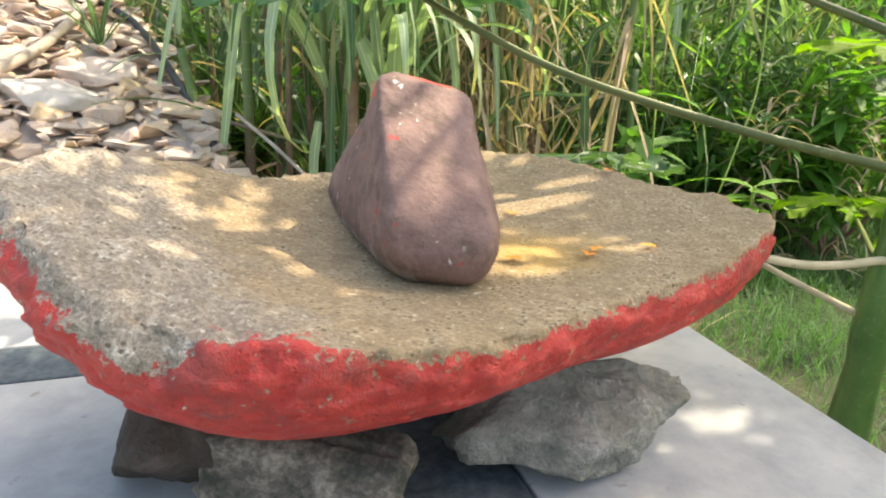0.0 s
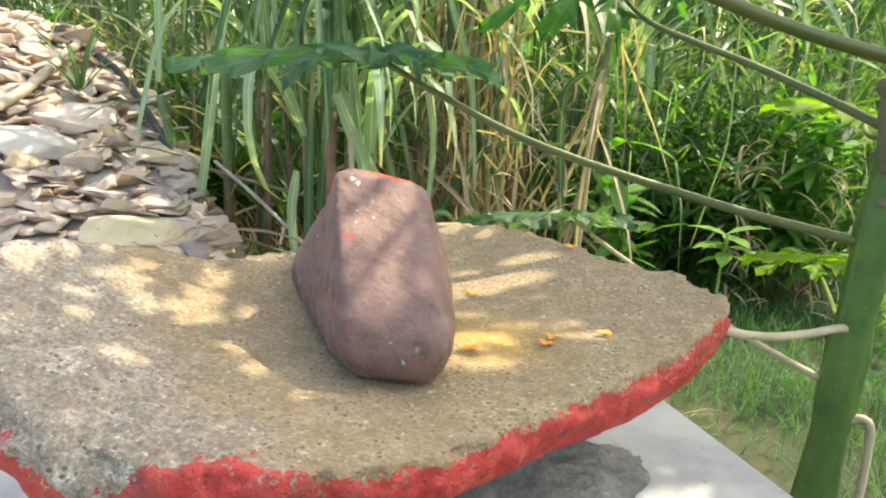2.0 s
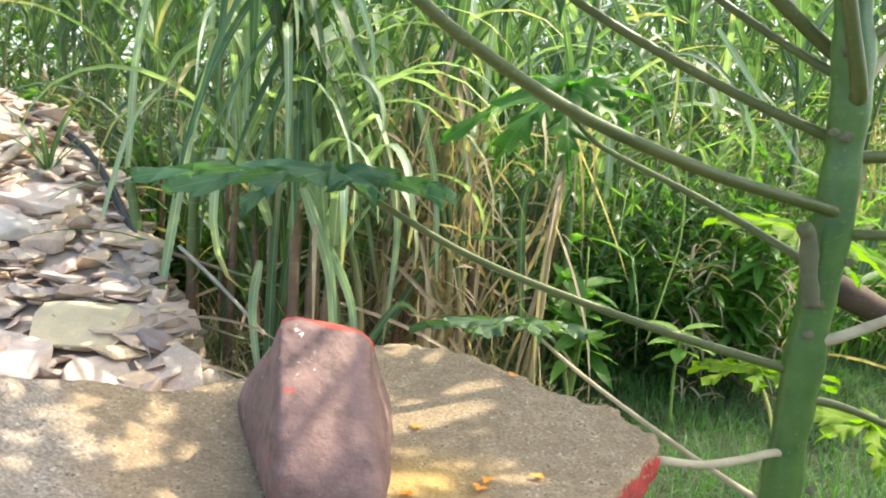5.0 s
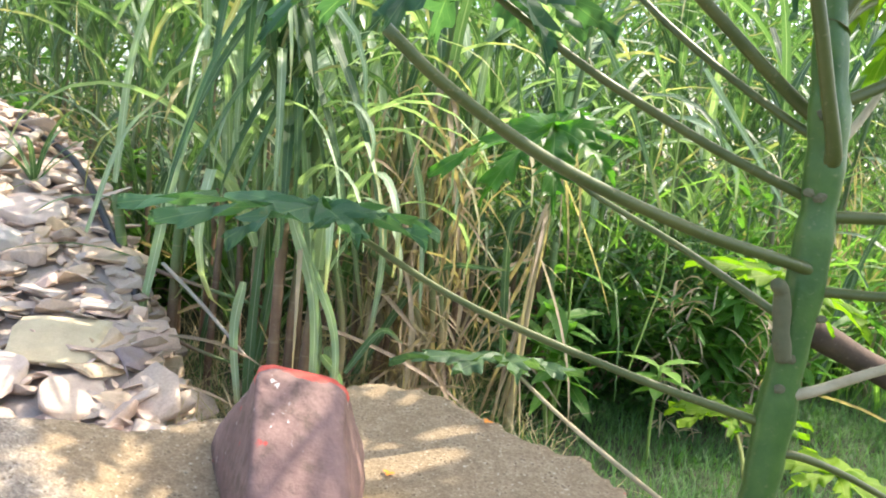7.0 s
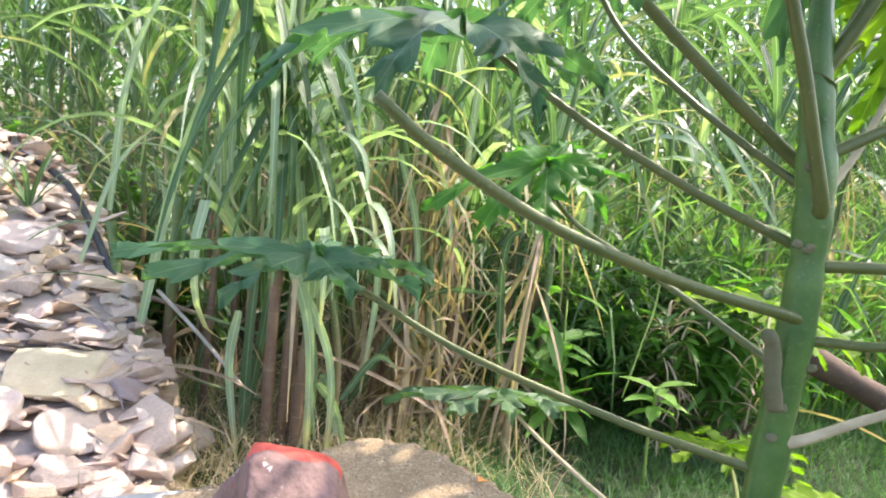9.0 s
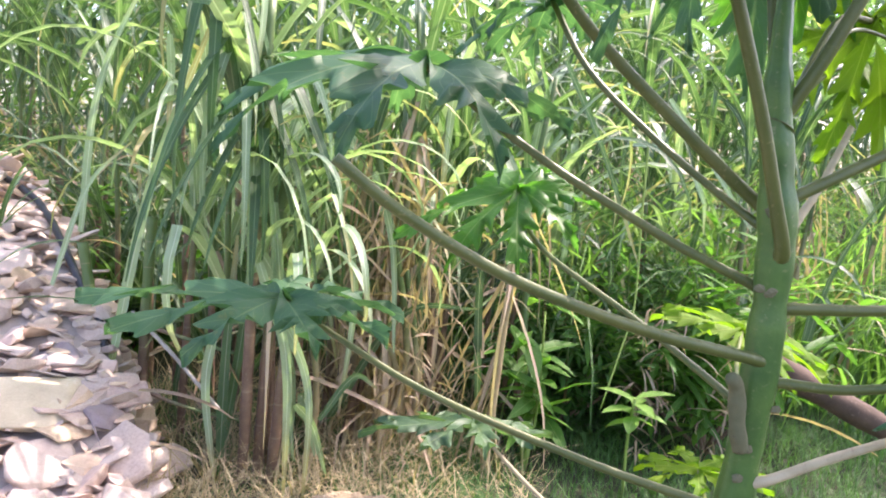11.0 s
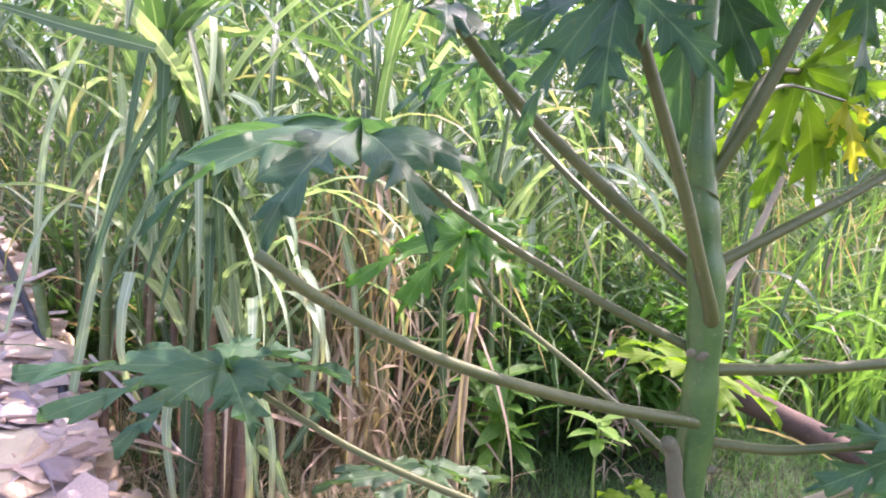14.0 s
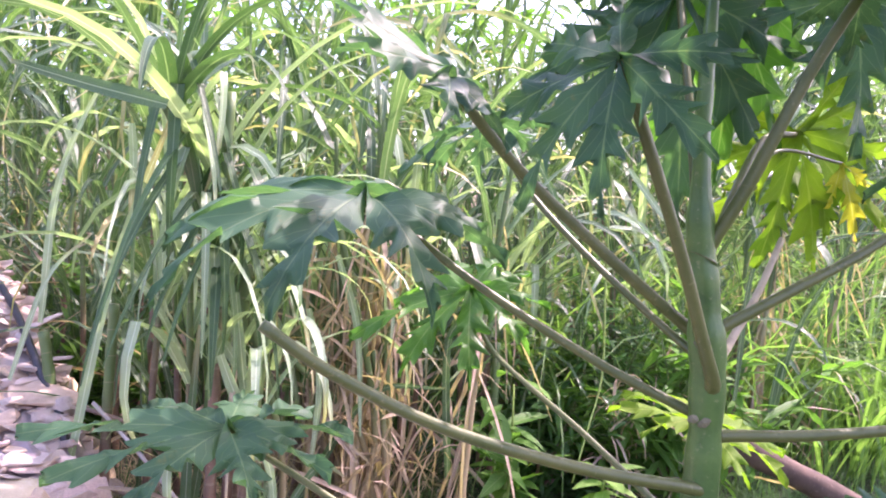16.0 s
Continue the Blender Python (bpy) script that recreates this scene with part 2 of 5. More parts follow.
def batta_material():
    m = Nodes("smooth_maroon_stone")
    vec = m.coords(False)
    att = m.node("ShaderNodeAttribute")
    att.attribute_name = "paint"
    big, mid, fine = m.noise(vec, 14.0), m.noise(vec, 70.0, 6.0, 0.7), m.noise(vec, 300.0, 3.0)
    col = m.ramp(m.math("ADD", m.math("MULTIPLY", big, 0.5), m.math("MULTIPLY", mid, 0.5)),
                 [(0.30, (0.075, 0.042, 0.036)), (0.42, (0.165, 0.092, 0.080)), (0.56, (0.225, 0.132, 0.114)), (0.7, (0.33, 0.21, 0.18))])
    specks = m.math("MULTIPLY", smooth_band(m, m.noise(vec, 150.0, 3.0, 0.6), 0.63, 0.69), smooth_band(m, m.noise(vec, 22.0, 2.0, 0.4), 0.56, 0.64))
    col = m.mix(m.math("MULTIPLY", specks, 0.8), col, (0.68, 0.62, 0.60))
    att2 = m.node("ShaderNodeAttribute")
    att2.attribute_name = "dust"
    col = m.mix(m.math("MULTIPLY", smooth_band(m, m.math("ADD", att2.outputs["Fac"], m.math("MULTIPLY", mid, 0.9)), 0.95, 1.25), 0.75), col, (0.52, 0.44, 0.40))
    blotch = smooth_band(m, m.math("ADD", m.noise(vec, 38.0, 6.0, 0.75), m.math("MULTIPLY", att2.outputs["Fac"], 0.20)), 0.50, 0.66)
    col = m.mix(m.math("MULTIPLY", blotch, 0.65), col, (0.080, 0.050, 0.033))
    gap = m.node("ShaderNodeVectorMath")
    gap.operation = "DISTANCE"
    m.link(vec, gap.inputs[0])
    gap.inputs[1].default_value = (-0.027, 0.378, 0.202)
    dab = m.math("SUBTRACT", 1.0, smooth_band(m, m.math("ADD", gap.outputs["Value"], m.math("MULTIPLY", m.math("SUBTRACT", mid, 0.5), 0.03)), 0.003, 0.007))
    col = m.mix(m.math("MULTIPLY", dab, 0.85), col, (0.50, 0.04, 0.03))
    paint = smooth_band(m, m.math("ADD", att.outputs["Fac"], m.math("MULTIPLY", m.math("SUBTRACT", mid, 0.5), 0.6)), 0.47, 0.56)
    col = m.mix(paint, col, m.ramp(mid, [(0.3, (0.45, 0.04, 0.03)), (0.7, (0.66, 0.12, 0.08))]))
    reds = m.math("MULTIPLY", smooth_band(m, m.noise(vec, 40.0, 3.0, 0.6), 0.66, 0.69), smooth_band(m, mid, 0.48, 0.56))
    col = m.mix(m.math("MULTIPLY", reds, 0.8), col, (0.42, 0.035, 0.03))
    m.bump(m.math("ADD", mid, m.math("MULTIPLY", fine, 0.4)), 0.5, 0.003)
    return m.finish(col, 0.72)


MAT_MARBLE, MAT_GRANITE, MAT_QUERN, MAT_BATTA = marble(), granite(), quern_material(), batta_material()
MAT_PAPAYA = leaf_material("papaya_leaf", (0.030, 0.080, 0.052), (0.062, 0.142, 0.072), (0.14, 0.22, 0.12), 0.40, 0.46)
MAT_PAPAYA_BRIGHT = leaf_material("papaya_leaf_bright", (0.038, 0.120, 0.022), (0.080, 0.215, 0.035), (0.15, 0.26, 0.09), 0.48, 0.32)
MAT_PAPAYA_GREY = leaf_material("papaya_leaf_dull", (0.04, 0.085, 0.045), (0.085, 0.15, 0.075), (0.15, 0.22, 0.12), 0.3, 0.45)
MAT_PAPAYA_LIGHT = leaf_material("papaya_leaf_pale", (0.085, 0.185, 0.010), (0.18, 0.28, 0.018), (0.24, 0.32, 0.05), 0.45, 0.65)
MAT_PAPAYA_YELLOW = leaf_material("papaya_leaf_yellow", (0.34, 0.33, 0.03), (0.52, 0.45, 0.04), (0.55, 0.50, 0.20), 0.5, 0.45)
MAT_CANE = leaf_material("cane_blade", (0.022, 0.060, 0.027), (0.098, 0.182, 0.084), (0.32, 0.39, 0.29), 0.36, 0.36, False, (0.40, 0.34, 0.20))
MAT_CANE_DARK = leaf_material("cane_blade_dark", (0.025, 0.07, 0.025), (0.07, 0.15, 0.055), (0.18, 0.26, 0.15), 0.33, 0.42, False)
MAT_CANE_FAR = leaf_material("cane_blade_far", (0.015, 0.048, 0.018), (0.082, 0.165, 0.060), (0.25, 0.33, 0.22), 0.38, 0.34, False, (0.36, 0.30, 0.19))
MAT_TALLGRASS = leaf_material("tall_grass_blade", (0.046, 0.13, 0.024), (0.185, 0.335, 0.088), (0.34, 0.43, 0.22), 0.46, 0.34, False)
MAT_CANE_PALE = leaf_material("cane_blade_bluish", (0.145, 0.235, 0.130), (0.35, 0.455, 0.30), (0.62, 0.68, 0.56), 0.34, 0.36, False, (0.40, 0.34, 0.18))
MAT_STRAW = leaf_material("dry_cane_blade", (0.24, 0.155, 0.115), (0.49, 0.38, 0.295), (0.56, 0.45, 0.35), 0.32, 0.6, False)
MAT_GRASS = leaf_material("lawn_grass", (0.022, 0.080, 0.022), (0.085, 0.205, 0.055), (0.11, 0.21, 0.07), 0.35, 0.5, False)
MAT_DRYGRASS = leaf_material("dry_grass", (0.22, 0.17, 0.10), (0.52, 0.42, 0.27), (0.54, 0.45, 0.31), 0.2, 0.7, False)
MAT_BUSH = leaf_material("shrub_leaf", (0.026, 0.080, 0.028), (0.075, 0.180, 0.052), (0.13, 0.23, 0.09), 0.42, 0.27)
MAT_WEED = leaf_material("weed_leaf", (0.05, 0.14, 0.028), (0.13, 0.28, 0.055), (0.22, 0.33, 0.11), 0.42, 0.42)
MAT_SPRIG = leaf_material("seedling_leaf", (0.10, 0.22, 0.045), (0.20, 0.34, 0.08), (0.30, 0.42, 0.16), 0.4, 0.42)
MAT_TRUNK = stem_material("papaya_stem_green", (0.036, 0.100, 0.020), (0.100, 0.190, 0.042), (0.19, 0.22, 0.09), 0.36)
MAT_PETIOLE = stem_material("papaya_petiole", (0.064, 0.090, 0.019), (0.118, 0.130, 0.034), (0.20, 0.19, 0.075), 0.42)
MAT_PETIOLE_DRY = stem_material("dry_petiole", (0.33, 0.27, 0.16), (0.52, 0.44, 0.30), (0.28, 0.20, 0.12), 0.75)
MAT_SCAR = stem_material("corky_scar", (0.10, 0.105, 0.05), (0.18, 0.165, 0.095), (0.10, 0.08, 0.05), 0.85)
MAT_STALK = stem_material("cane_stalk", (0.13, 0.075, 0.055), (0.24, 0.155, 0.10), (0.30, 0.26, 0.17), 0.5, 9.0)
MAT_STALK_PALE = stem_material("cane_stalk_pale", (0.28, 0.21, 0.11), (0.42, 0.34, 0.20), (0.22, 0.14, 0.09), 0.6, 9.0)
MAT_STICK = stem_material("weathered_stick", (0.30, 0.25, 0.20), (0.46, 0.40, 0.34), (0.16, 0.12, 0.09), 0.85)
MAT_LOG = stem_material("reddish_bark", (0.055, 0.036, 0.026), (0.115, 0.075, 0.052), (0.20, 0.15, 0.11), 0.9)
MAT_HOSE = stem_material("black_plastic_pipe", (0.012, 0.012, 0.015), (0.025, 0.026, 0.03), (0.08, 0.075, 0.07), 0.4)
MAT_PETAL = stem_material("orange_petal", (0.75, 0.20, 0.02), (0.85, 0.33, 0.03), (0.6, 0.12, 0.02), 0.6)
MAT_VINE = stem_material("vine_green", (0.16, 0.26, 0.05), (0.26, 0.36, 0.08), (0.30, 0.34, 0.12), 0.5)


# ---- geometry helpers ----
class Geo:
    """Vertices, faces and one uv for each vertex, gathered into a mesh."""

    def __init__(self):
        self.v, self.f, self.uv, self.n = [], [], [], 0

    def add(self, verts, faces, uv=None):
        verts = np.asarray(verts, float)
        self.v.append(verts)
        self.f += [tuple(i + self.n for i in face) for face in faces]
        self.uv.append(np.zeros((len(verts), 2)) if uv is None else np.asarray(uv, float))
        self.n += len(verts)
        return self

    def mesh(self, name, smooth=True, base=(0, 0, 0)):
        me = bpy.data.meshes.new(name)
        verts = np.concatenate(self.v) - np.array(base)
        me.from_pydata(verts.tolist(), [], self.f)
        uv = np.concatenate(self.uv)
        layer = me.uv_layers.new(name="UVMap")
        loops = np.empty(len(me.loops), dtype=np.int32)
        me.loops.foreach_get("vertex_index", loops)
        layer.data.foreach_set("uv", uv[loops].ravel())
        me.polygons.foreach_set("use_smooth", [smooth] * len(me.polygons))
        me.update()
        return me


def outward(me):
    """Turns all faces of a closed mesh outwards."""
    bm = bmesh.new()
    bm.from_mesh(me)
    bmesh.ops.recalc_face_normals(bm, faces=bm.faces)
    bm.to_mesh(me)
    bm.free()
    return me


def solid(name, mesh, material, parent=None, label="", kind=""):
    mesh.materials.append(material)
    ob = new(name, mesh)
    if parent:
        ob.parent = parent
    return tagged(ob, label, kind=kind)


def part(name, geo, material, parent, label="", smooth=True, base=(0, 0, 0)):
    return solid(name, geo.mesh(name, smooth, base), material, parent, label)


def root(name, place, label, category, group=""):
    ob = new(name)
    ob.location = place
    return tagged(ob, label, category, group)


def curve_points(points, n):
    """A smooth line through the points, as n places."""
    p = np.array(points, float)
    if len(p) == 2:
        return p[0] + (p[1] - p[0]) * np.linspace(0, 1, n)[:, None]
    q = np.vstack([2 * p[0] - p[1], p, 2 * p[-1] - p[-2]])
    out = []
    for u in np.linspace(0, len(p) - 1, n):
        i = min(int(u), len(p) - 2)
        t = u - i
        a, b, c, d = q[i], q[i + 1], q[i + 2], q[i + 3]
        out.append(0.5 * (2 * b + (c - a) * t + (2 * a - 5 * b + 4 * c - d) * t * t + (3 * b - a - 3 * c + d) * t ** 3))
    return np.array(out)


def tube(geo, path, radii, sides=8, cap=True):
    """A round bar along the path, with a radius for each of its places."""
    path = np.asarray(path, float)
    n = len(path)
    radii = np.broadcast_to(radii, n)
    tang = np.gradient(path, axis=0)
    tang /= np.linalg.norm(tang, axis=1)[:, None] + 1e-9
    ref = np.array([0.0, 1.0, 0.12]) if abs(tang[0][2]) > 0.8 else np.array([0.0, 0.0, 1.0])
    verts, uv = [], []
    ang = np.linspace(0, 2 * np.pi, sides, endpoint=False)
    for i in range(n):
        a = np.cross(tang[i], ref)
        a /= np.linalg.norm(a) + 1e-9
        b = np.cross(tang[i], a)
        verts.append(path[i] + radii[i] * (np.cos(ang)[:, None] * a + np.sin(ang)[:, None] * b))
        uv += [(k / sides, i / (n - 1)) for k in range(sides)]
    faces = [(i * sides + k, i * sides + (k + 1) % sides, (i + 1) * sides + (k + 1) % sides, (i + 1) * sides + k) for i in range(n - 1) for k in range(sides)]
    if cap:
        faces += [tuple(range(sides))[::-1], tuple((n - 1) * sides + k for k in range(sides))]
    return geo.add(np.concatenate(verts), faces, uv)


def blade(geo, start, azimuth, rise, bend, length, width, rows=9, fold=0.25, twist=0.0, kink=None):
    """A grass blade: it leaves start at the angle rise and bends down by bend degrees on its way."""
    s = np.linspace(0, 1, rows)
    el = radians(rise) - radians(bend) * s ** 1.5
    if kink:
        el = el - radians(kink[1]) * (s > kink[0])
    step = length / (rows - 1)
    flat = np.concatenate([[0], np.cumsum(np.cos(el[:-1]))]) * step
    high = np.concatenate([[0], np.cumsum(np.sin(el[:-1]))]) * step
    d = np.array([math.cos(azimuth), math.sin(azimuth), 0])
    mid = np.array(start) + flat[:, None] * d + high[:, None] * np.array([0, 0, 1.0])
    tw = twist * s
    side = np.array([-d[1], d[0], 0])
    nrm = np.stack([-np.sin(el)[:, None] * d + np.cos(el)[:, None] * np.array([0, 0, 1.0])])[0]
    across = np.cos(tw)[:, None] * side + np.sin(tw)[:, None] * nrm
    lift = np.cos(tw)[:, None] * nrm - np.sin(tw)[:, None] * side
    w = width / 2 * np.minimum(1, 0.55 + 3 * s) * np.clip(1 - s, 0.02, 1) ** 0.55
    verts = np.concatenate([np.stack([mid[i] - across[i] * w[i] + lift[i] * w[i] * fold, mid[i], mid[i] + across[i] * w[i] + lift[i] * w[i] * fold]) for i in range(rows)])
    faces = [(3 * i + k, 3 * i + k + 1, 3 * i + k + 4, 3 * i + k + 3) for i in range(rows - 1) for k in (0, 1)]
    uv = [(u, v) for v in s for u in (0, 0.5, 1)]
    return geo.add(verts, faces, uv)


def frame_of(forward, up):
    """Columns forward, side and up as a turn."""
    x = np.array(forward, float)
    x /= np.linalg.norm(x)
    z = np.array(up, float)
    z -= x * (z @ x)
    z /= np.linalg.norm(z)
    return np.stack([x, np.cross(z, x), z], 1)


def palm_leaf(geo, centre, forward, up, size, droop, seed, lobes=9, spread=155.0):
    """A papaya leaf: lobes round the end of its stalk, each with side lobes, all one web near the middle."""
    r = np.random.default_rng(seed)
    turn = frame_of(forward, up)
    rows = 37
    s = np.linspace(0.0, 1.0, rows)
    gap = radians(2 * spread / (lobes - 1)) / 2
    for i, a in enumerate(np.radians(np.linspace(-spread, spread, lobes))):
        a += r.normal(0, 0.04)
        L = size * (1.0 - 0.38 * abs(a) / radians(spread)) * r.uniform(0.9, 1.08)
        web = np.tan(gap) * 1.06 * s * L
        u = np.clip((s - 0.34) / 0.66, 0, 1)
        saw = np.mod(u * 3.6 + r.uniform(0.1, 0.4), 1.0)
        tooth = np.where(saw < 0.74, (saw / 0.74) ** 1.25, (1 - saw) / 0.26)
        lobe = L * (0.042 + 0.175 * tooth * (1 - 0.55 * u)) * np.clip((1 - s) / 0.34, 0, 1) ** 0.9
        w = np.where(s < 0.34, np.minimum(web, 0.2 * L), lobe)
        w = np.maximum(w, 0.0015)
        push = 0.15 * L * tooth * (1 - 0.6 * u) * (s > 0.34) * (s < 0.97)
        hang = droop * r.uniform(0.75, 1.3)
        bend = hang * s ** 1.4
        step = L / (rows - 1)
        fx = np.concatenate([[0], np.cumsum(np.cos(bend[:-1]))]) * step
        fz = -np.concatenate([[0], np.cumsum(np.sin(bend[:-1]))]) * step + 0.0006 * i
        wav = r.uniform(-1, 1, 3)
        verts, uv = [], []
        for k in range(rows):
            for c in (-1, -0.5, 0, 0.5, 1):
                along = fx[k] + push[k] * abs(c)
                offs = w[k] * c
                z = fz[k] + 0.22 * w[k] * abs(c) - 0.25 * w[k] * c * c + 0.012 * math.sin(9 * s[k] + 5 * wav[0] + c * 2.2) * abs(c) * size / 0.25
                z -= abs(c) * push[k] * math.sin(bend[k]) * 0.8
                verts.append((along * math.cos(a) - offs * math.sin(a), along * math.sin(a) + offs * math.cos(a), z))
                uv.append((0.5 + c / 2, s[k]))
        verts = np.array(verts) @ turn.T + np.array(centre)
        faces = [(5 * k + c, 5 * k + c + 1, 5 * k + c + 6, 5 * k + c + 5) for k in range(rows - 1) for c in range(4)]
        geo.add(verts, faces, uv)
    return geo


def simple_leaf(geo, start, direction, up, length, width, curl=0.3):
    """A lance-shaped leaf."""
    turn = frame_of(direction, up)
    s = np.array([0, 0.25, 0.55, 0.8, 1.0])
    w = np.array([0.08, 0.85, 1.0, 0.6, 0.02]) * width / 2
    pts, uv = [], []
    for k in range(5):
        for c in (-1, 0, 1):
            pts.append((s[k] * length, c * w[k], -curl * length * s[k] ** 2 * 0.6 + abs(c) * w[k] * 0.25))
            uv.append((0.5 + c / 2, s[k]))
    faces = [(3 * k + c, 3 * k + c + 1, 3 * k + c + 4, 3 * k + c + 3) for k in range(4) for c in (0, 1)]
    return geo.add(np.array(pts) @ turn.T + np.array(start), faces, uv)


def stone_mesh(name, size, seed, points=16, chip=0.0):
    """An angular stone: the hull of places in a flattened box, its edges chamfered."""
    r = np.random.default_rng(seed)
    p = r.uniform(-1, 1, (points, 3))
    p /= np.maximum(np.abs(p).max(1), np.linalg.norm(p, axis=1) * 0.8)[:, None]
    p *= np.array(size) / 2
    bm = bmesh.new()
    for q in p:
        bm.verts.new(q)
    res = bmesh.ops.convex_hull(bm, input=bm.verts)
    bmesh.ops.delete(bm, geom=[v for v in bm.verts if not v.link_faces], context="VERTS")
    bmesh.ops.dissolve_limit(bm, angle_limit=radians(9), verts=bm.verts, edges=bm.edges)
    if chip:
        bmesh.ops.bevel(bm, geom=list(bm.edges), offset=chip, segments=1, affect="EDGES", profile=0.6)
    me = bpy.data.meshes.new(name)
    bm.to_mesh(me)
    bm.free()
    return me


def bumpy_stone(name, size, seed, rough=0.12, cuts=5, flat=0.75, box=0.0):
    """A broken field stone: a fine sphere cut by planes and roughened."""
    r = np.random.default_rng(seed)
    bm = bmesh.new()
    bmesh.ops.create_icosphere(bm, subdivisions=5, radius=1.0)
    planes = [(Vector(r.normal(0, 1, 3)).normalized(), r.uniform(0.5, 0.8)) for _ in range(cuts)]
    planes += [(Vector((0, 0, 1)), flat), (Vector((0, 0, -1)), flat)]
    if box:
        planes = [(Vector(n), box) for n in ((1, 0, 0), (-1, 0, 0), (0, 1, 0), (0, -1, 0), (0, 0, 1), (0, 0, -1))]
    off = Vector(r.uniform(-50, 50, 3))
    for v in bm.verts:
        c = v.co.copy()
        for n, d in planes:
            over = c.dot(n) - d
            if over > 0:
                c -= n * over * 0.94
        k = noise.fractal(c * 2.2 + off, 0.9, 2.1, 5) * rough
        k += noise.fractal(c * 9 + off, 0.8, 2.1, 4) * rough * 0.25
        c *= 1 + k
        v.co = Vector((c.x * size[0] / 2, c.y * size[1] / 2, c.z * size[2] / 2))
    me = bpy.data.meshes.new(name)
    bm.to_mesh(me)
    bm.free()
    me.polygons.foreach_set("use_smooth", [True] * len(me.polygons))
    return me


def block(name, lo, hi, bevel=0.004):
    bm = bmesh.new()
    bmesh.ops.create_cube(bm, size=1.0)
    for v in bm.verts:
        v.co = Vector([lo[i] + (hi[i] - lo[i]) * (v.co[i] + 0.5) for i in range(3)])
    bmesh.ops.bevel(bm, geom=list(bm.edges), offset=bevel, segments=2, affect="EDGES", profile=0.6)
    me = bpy.data.meshes.new(name)
    bm.to_mesh(me)
    bm.free()
    return me


# ---- ground ----
def ground_height(x, y):
    near = 0.05 * noise.noise(Vector((x * 0.9, y * 0.9, 0))) + 0.02 * noise.noise(Vector((x * 4, y * 4, 3)))
    return GROUND + near + 0.02 * max(0.0, min(y - 2.0, 6.0))


def build_ground():
    k = np.linspace(-1, 1, 141)
    xs = np.sinh(k * 6.2) * 1.2
    ys = np.sinh(k * 6.2) * 1.2 + 2.0
    verts = [(x, y, ground_height(x, y)) for y in ys for x in xs]
    n = len(xs)
    faces = [(j * n + i, j * n + i + 1, (j + 1) * n + i + 1, (j + 1) * n + i) for j in range(n - 1) for i in range(n - 1)]
    g = Geo().add(verts, faces)
    tagged(solid("ground", g.mesh("ground"), MAT_GROUND), "dark brown soil with dry plant litter", "ground", kind="structure")


build_ground()

# ---- marble platform ----
TURN = math.atan2(0.31, 0.95)


def build_platform():
    turn = pose(0, 0, 0, 0, 0, math.degrees(TURN))
    base = root("marble_bench", (0, 0, 0), "low masonry bench topped with white marble and a dark inlaid band", "bench")
    base.matrix_world = turn
    u0, u1, v0, v1 = -1.3, 0.474, 0.06, 0.93
    part_slab = lambda nm, a, b, c, d, mat, lab="": solid(nm, block(nm, (a, c, SLAB - 0.03), (b, d, SLAB), 0.0025), mat, base, lab)
    part_slab("marble_slab", u0, 0.049, v0, 0.594, MAT_MARBLE, "white marble slab with grey clouding")
    part_slab("dark_band", 0.051, 0.183, v0, 0.594, MAT_GRANITE, "dark blue-grey stone strip")
    part_slab("marble_slab", 0.185, u1, v0, 0.594, MAT_MARBLE, "white marble slab with grey clouding")
    part_slab("dark_band", u0, u1, 0.596, 0.668, MAT_GRANITE, "dark blue-grey stone strip")
    part_slab("marble_slab", u0, u1, 0.670, v1, MAT_MARBLE, "white marble slab with grey clouding")
    solid("plinth", block("plinth", (u0 + 0.03, v0 + 0.03, GROUND - 0.12), (u1 - 0.03, v1 - 0.03, SLAB - 0.031), 0.006), MAT_PLASTER, base, "grey cement plaster plinth")


build_platform()


# ---- quern ----
RIM = [(0.259, 0.501, 0.191), (0.236, 0.556, 0.196), (0.155, 0.618, 0.204), (0.085, 0.690, 0.206), (0.02, 0.690, 0.206),
       (-0.06, 0.610, 0.203), (-0.147, 0.535, 0.205), (-0.215, 0.500, 0.225), (-0.255, 0.455, 0.244), (-0.270, 0.412, 0.247),
       (-0.250, 0.360, 0.243), (-0.210, 0.312, 0.231), (-0.160, 0.276, 0.213), (-0.108, 0.260, 0.198), (-0.058, 0.266, 0.187),
       (-0.010, 0.283, 0.179), (0.032, 0.305, 0.175), (0.078, 0.340, 0.175), (0.124, 0.374, 0.176), (0.172, 0.409, 0.179), (0.224, 0.457, 0.186)]


def quern_top(x, y):
    """The height of the hollowed top at a place."""
    c = np.array([0.0, 0.45])
    d = np.array([x, y]) - c
    ang = math.atan2(d[1], d[0])
    best = min(RIM, key=lambda p: abs(math.remainder(math.atan2(p[1] - c[1], p[0] - c[0]) - ang, 2 * math.pi)))
    r = np.linalg.norm(d) / math.hypot(best[0] - c[0], best[1] - c[1])
    return 0.172 + (best[2] - 0.172) * min(1, r) ** 2.2


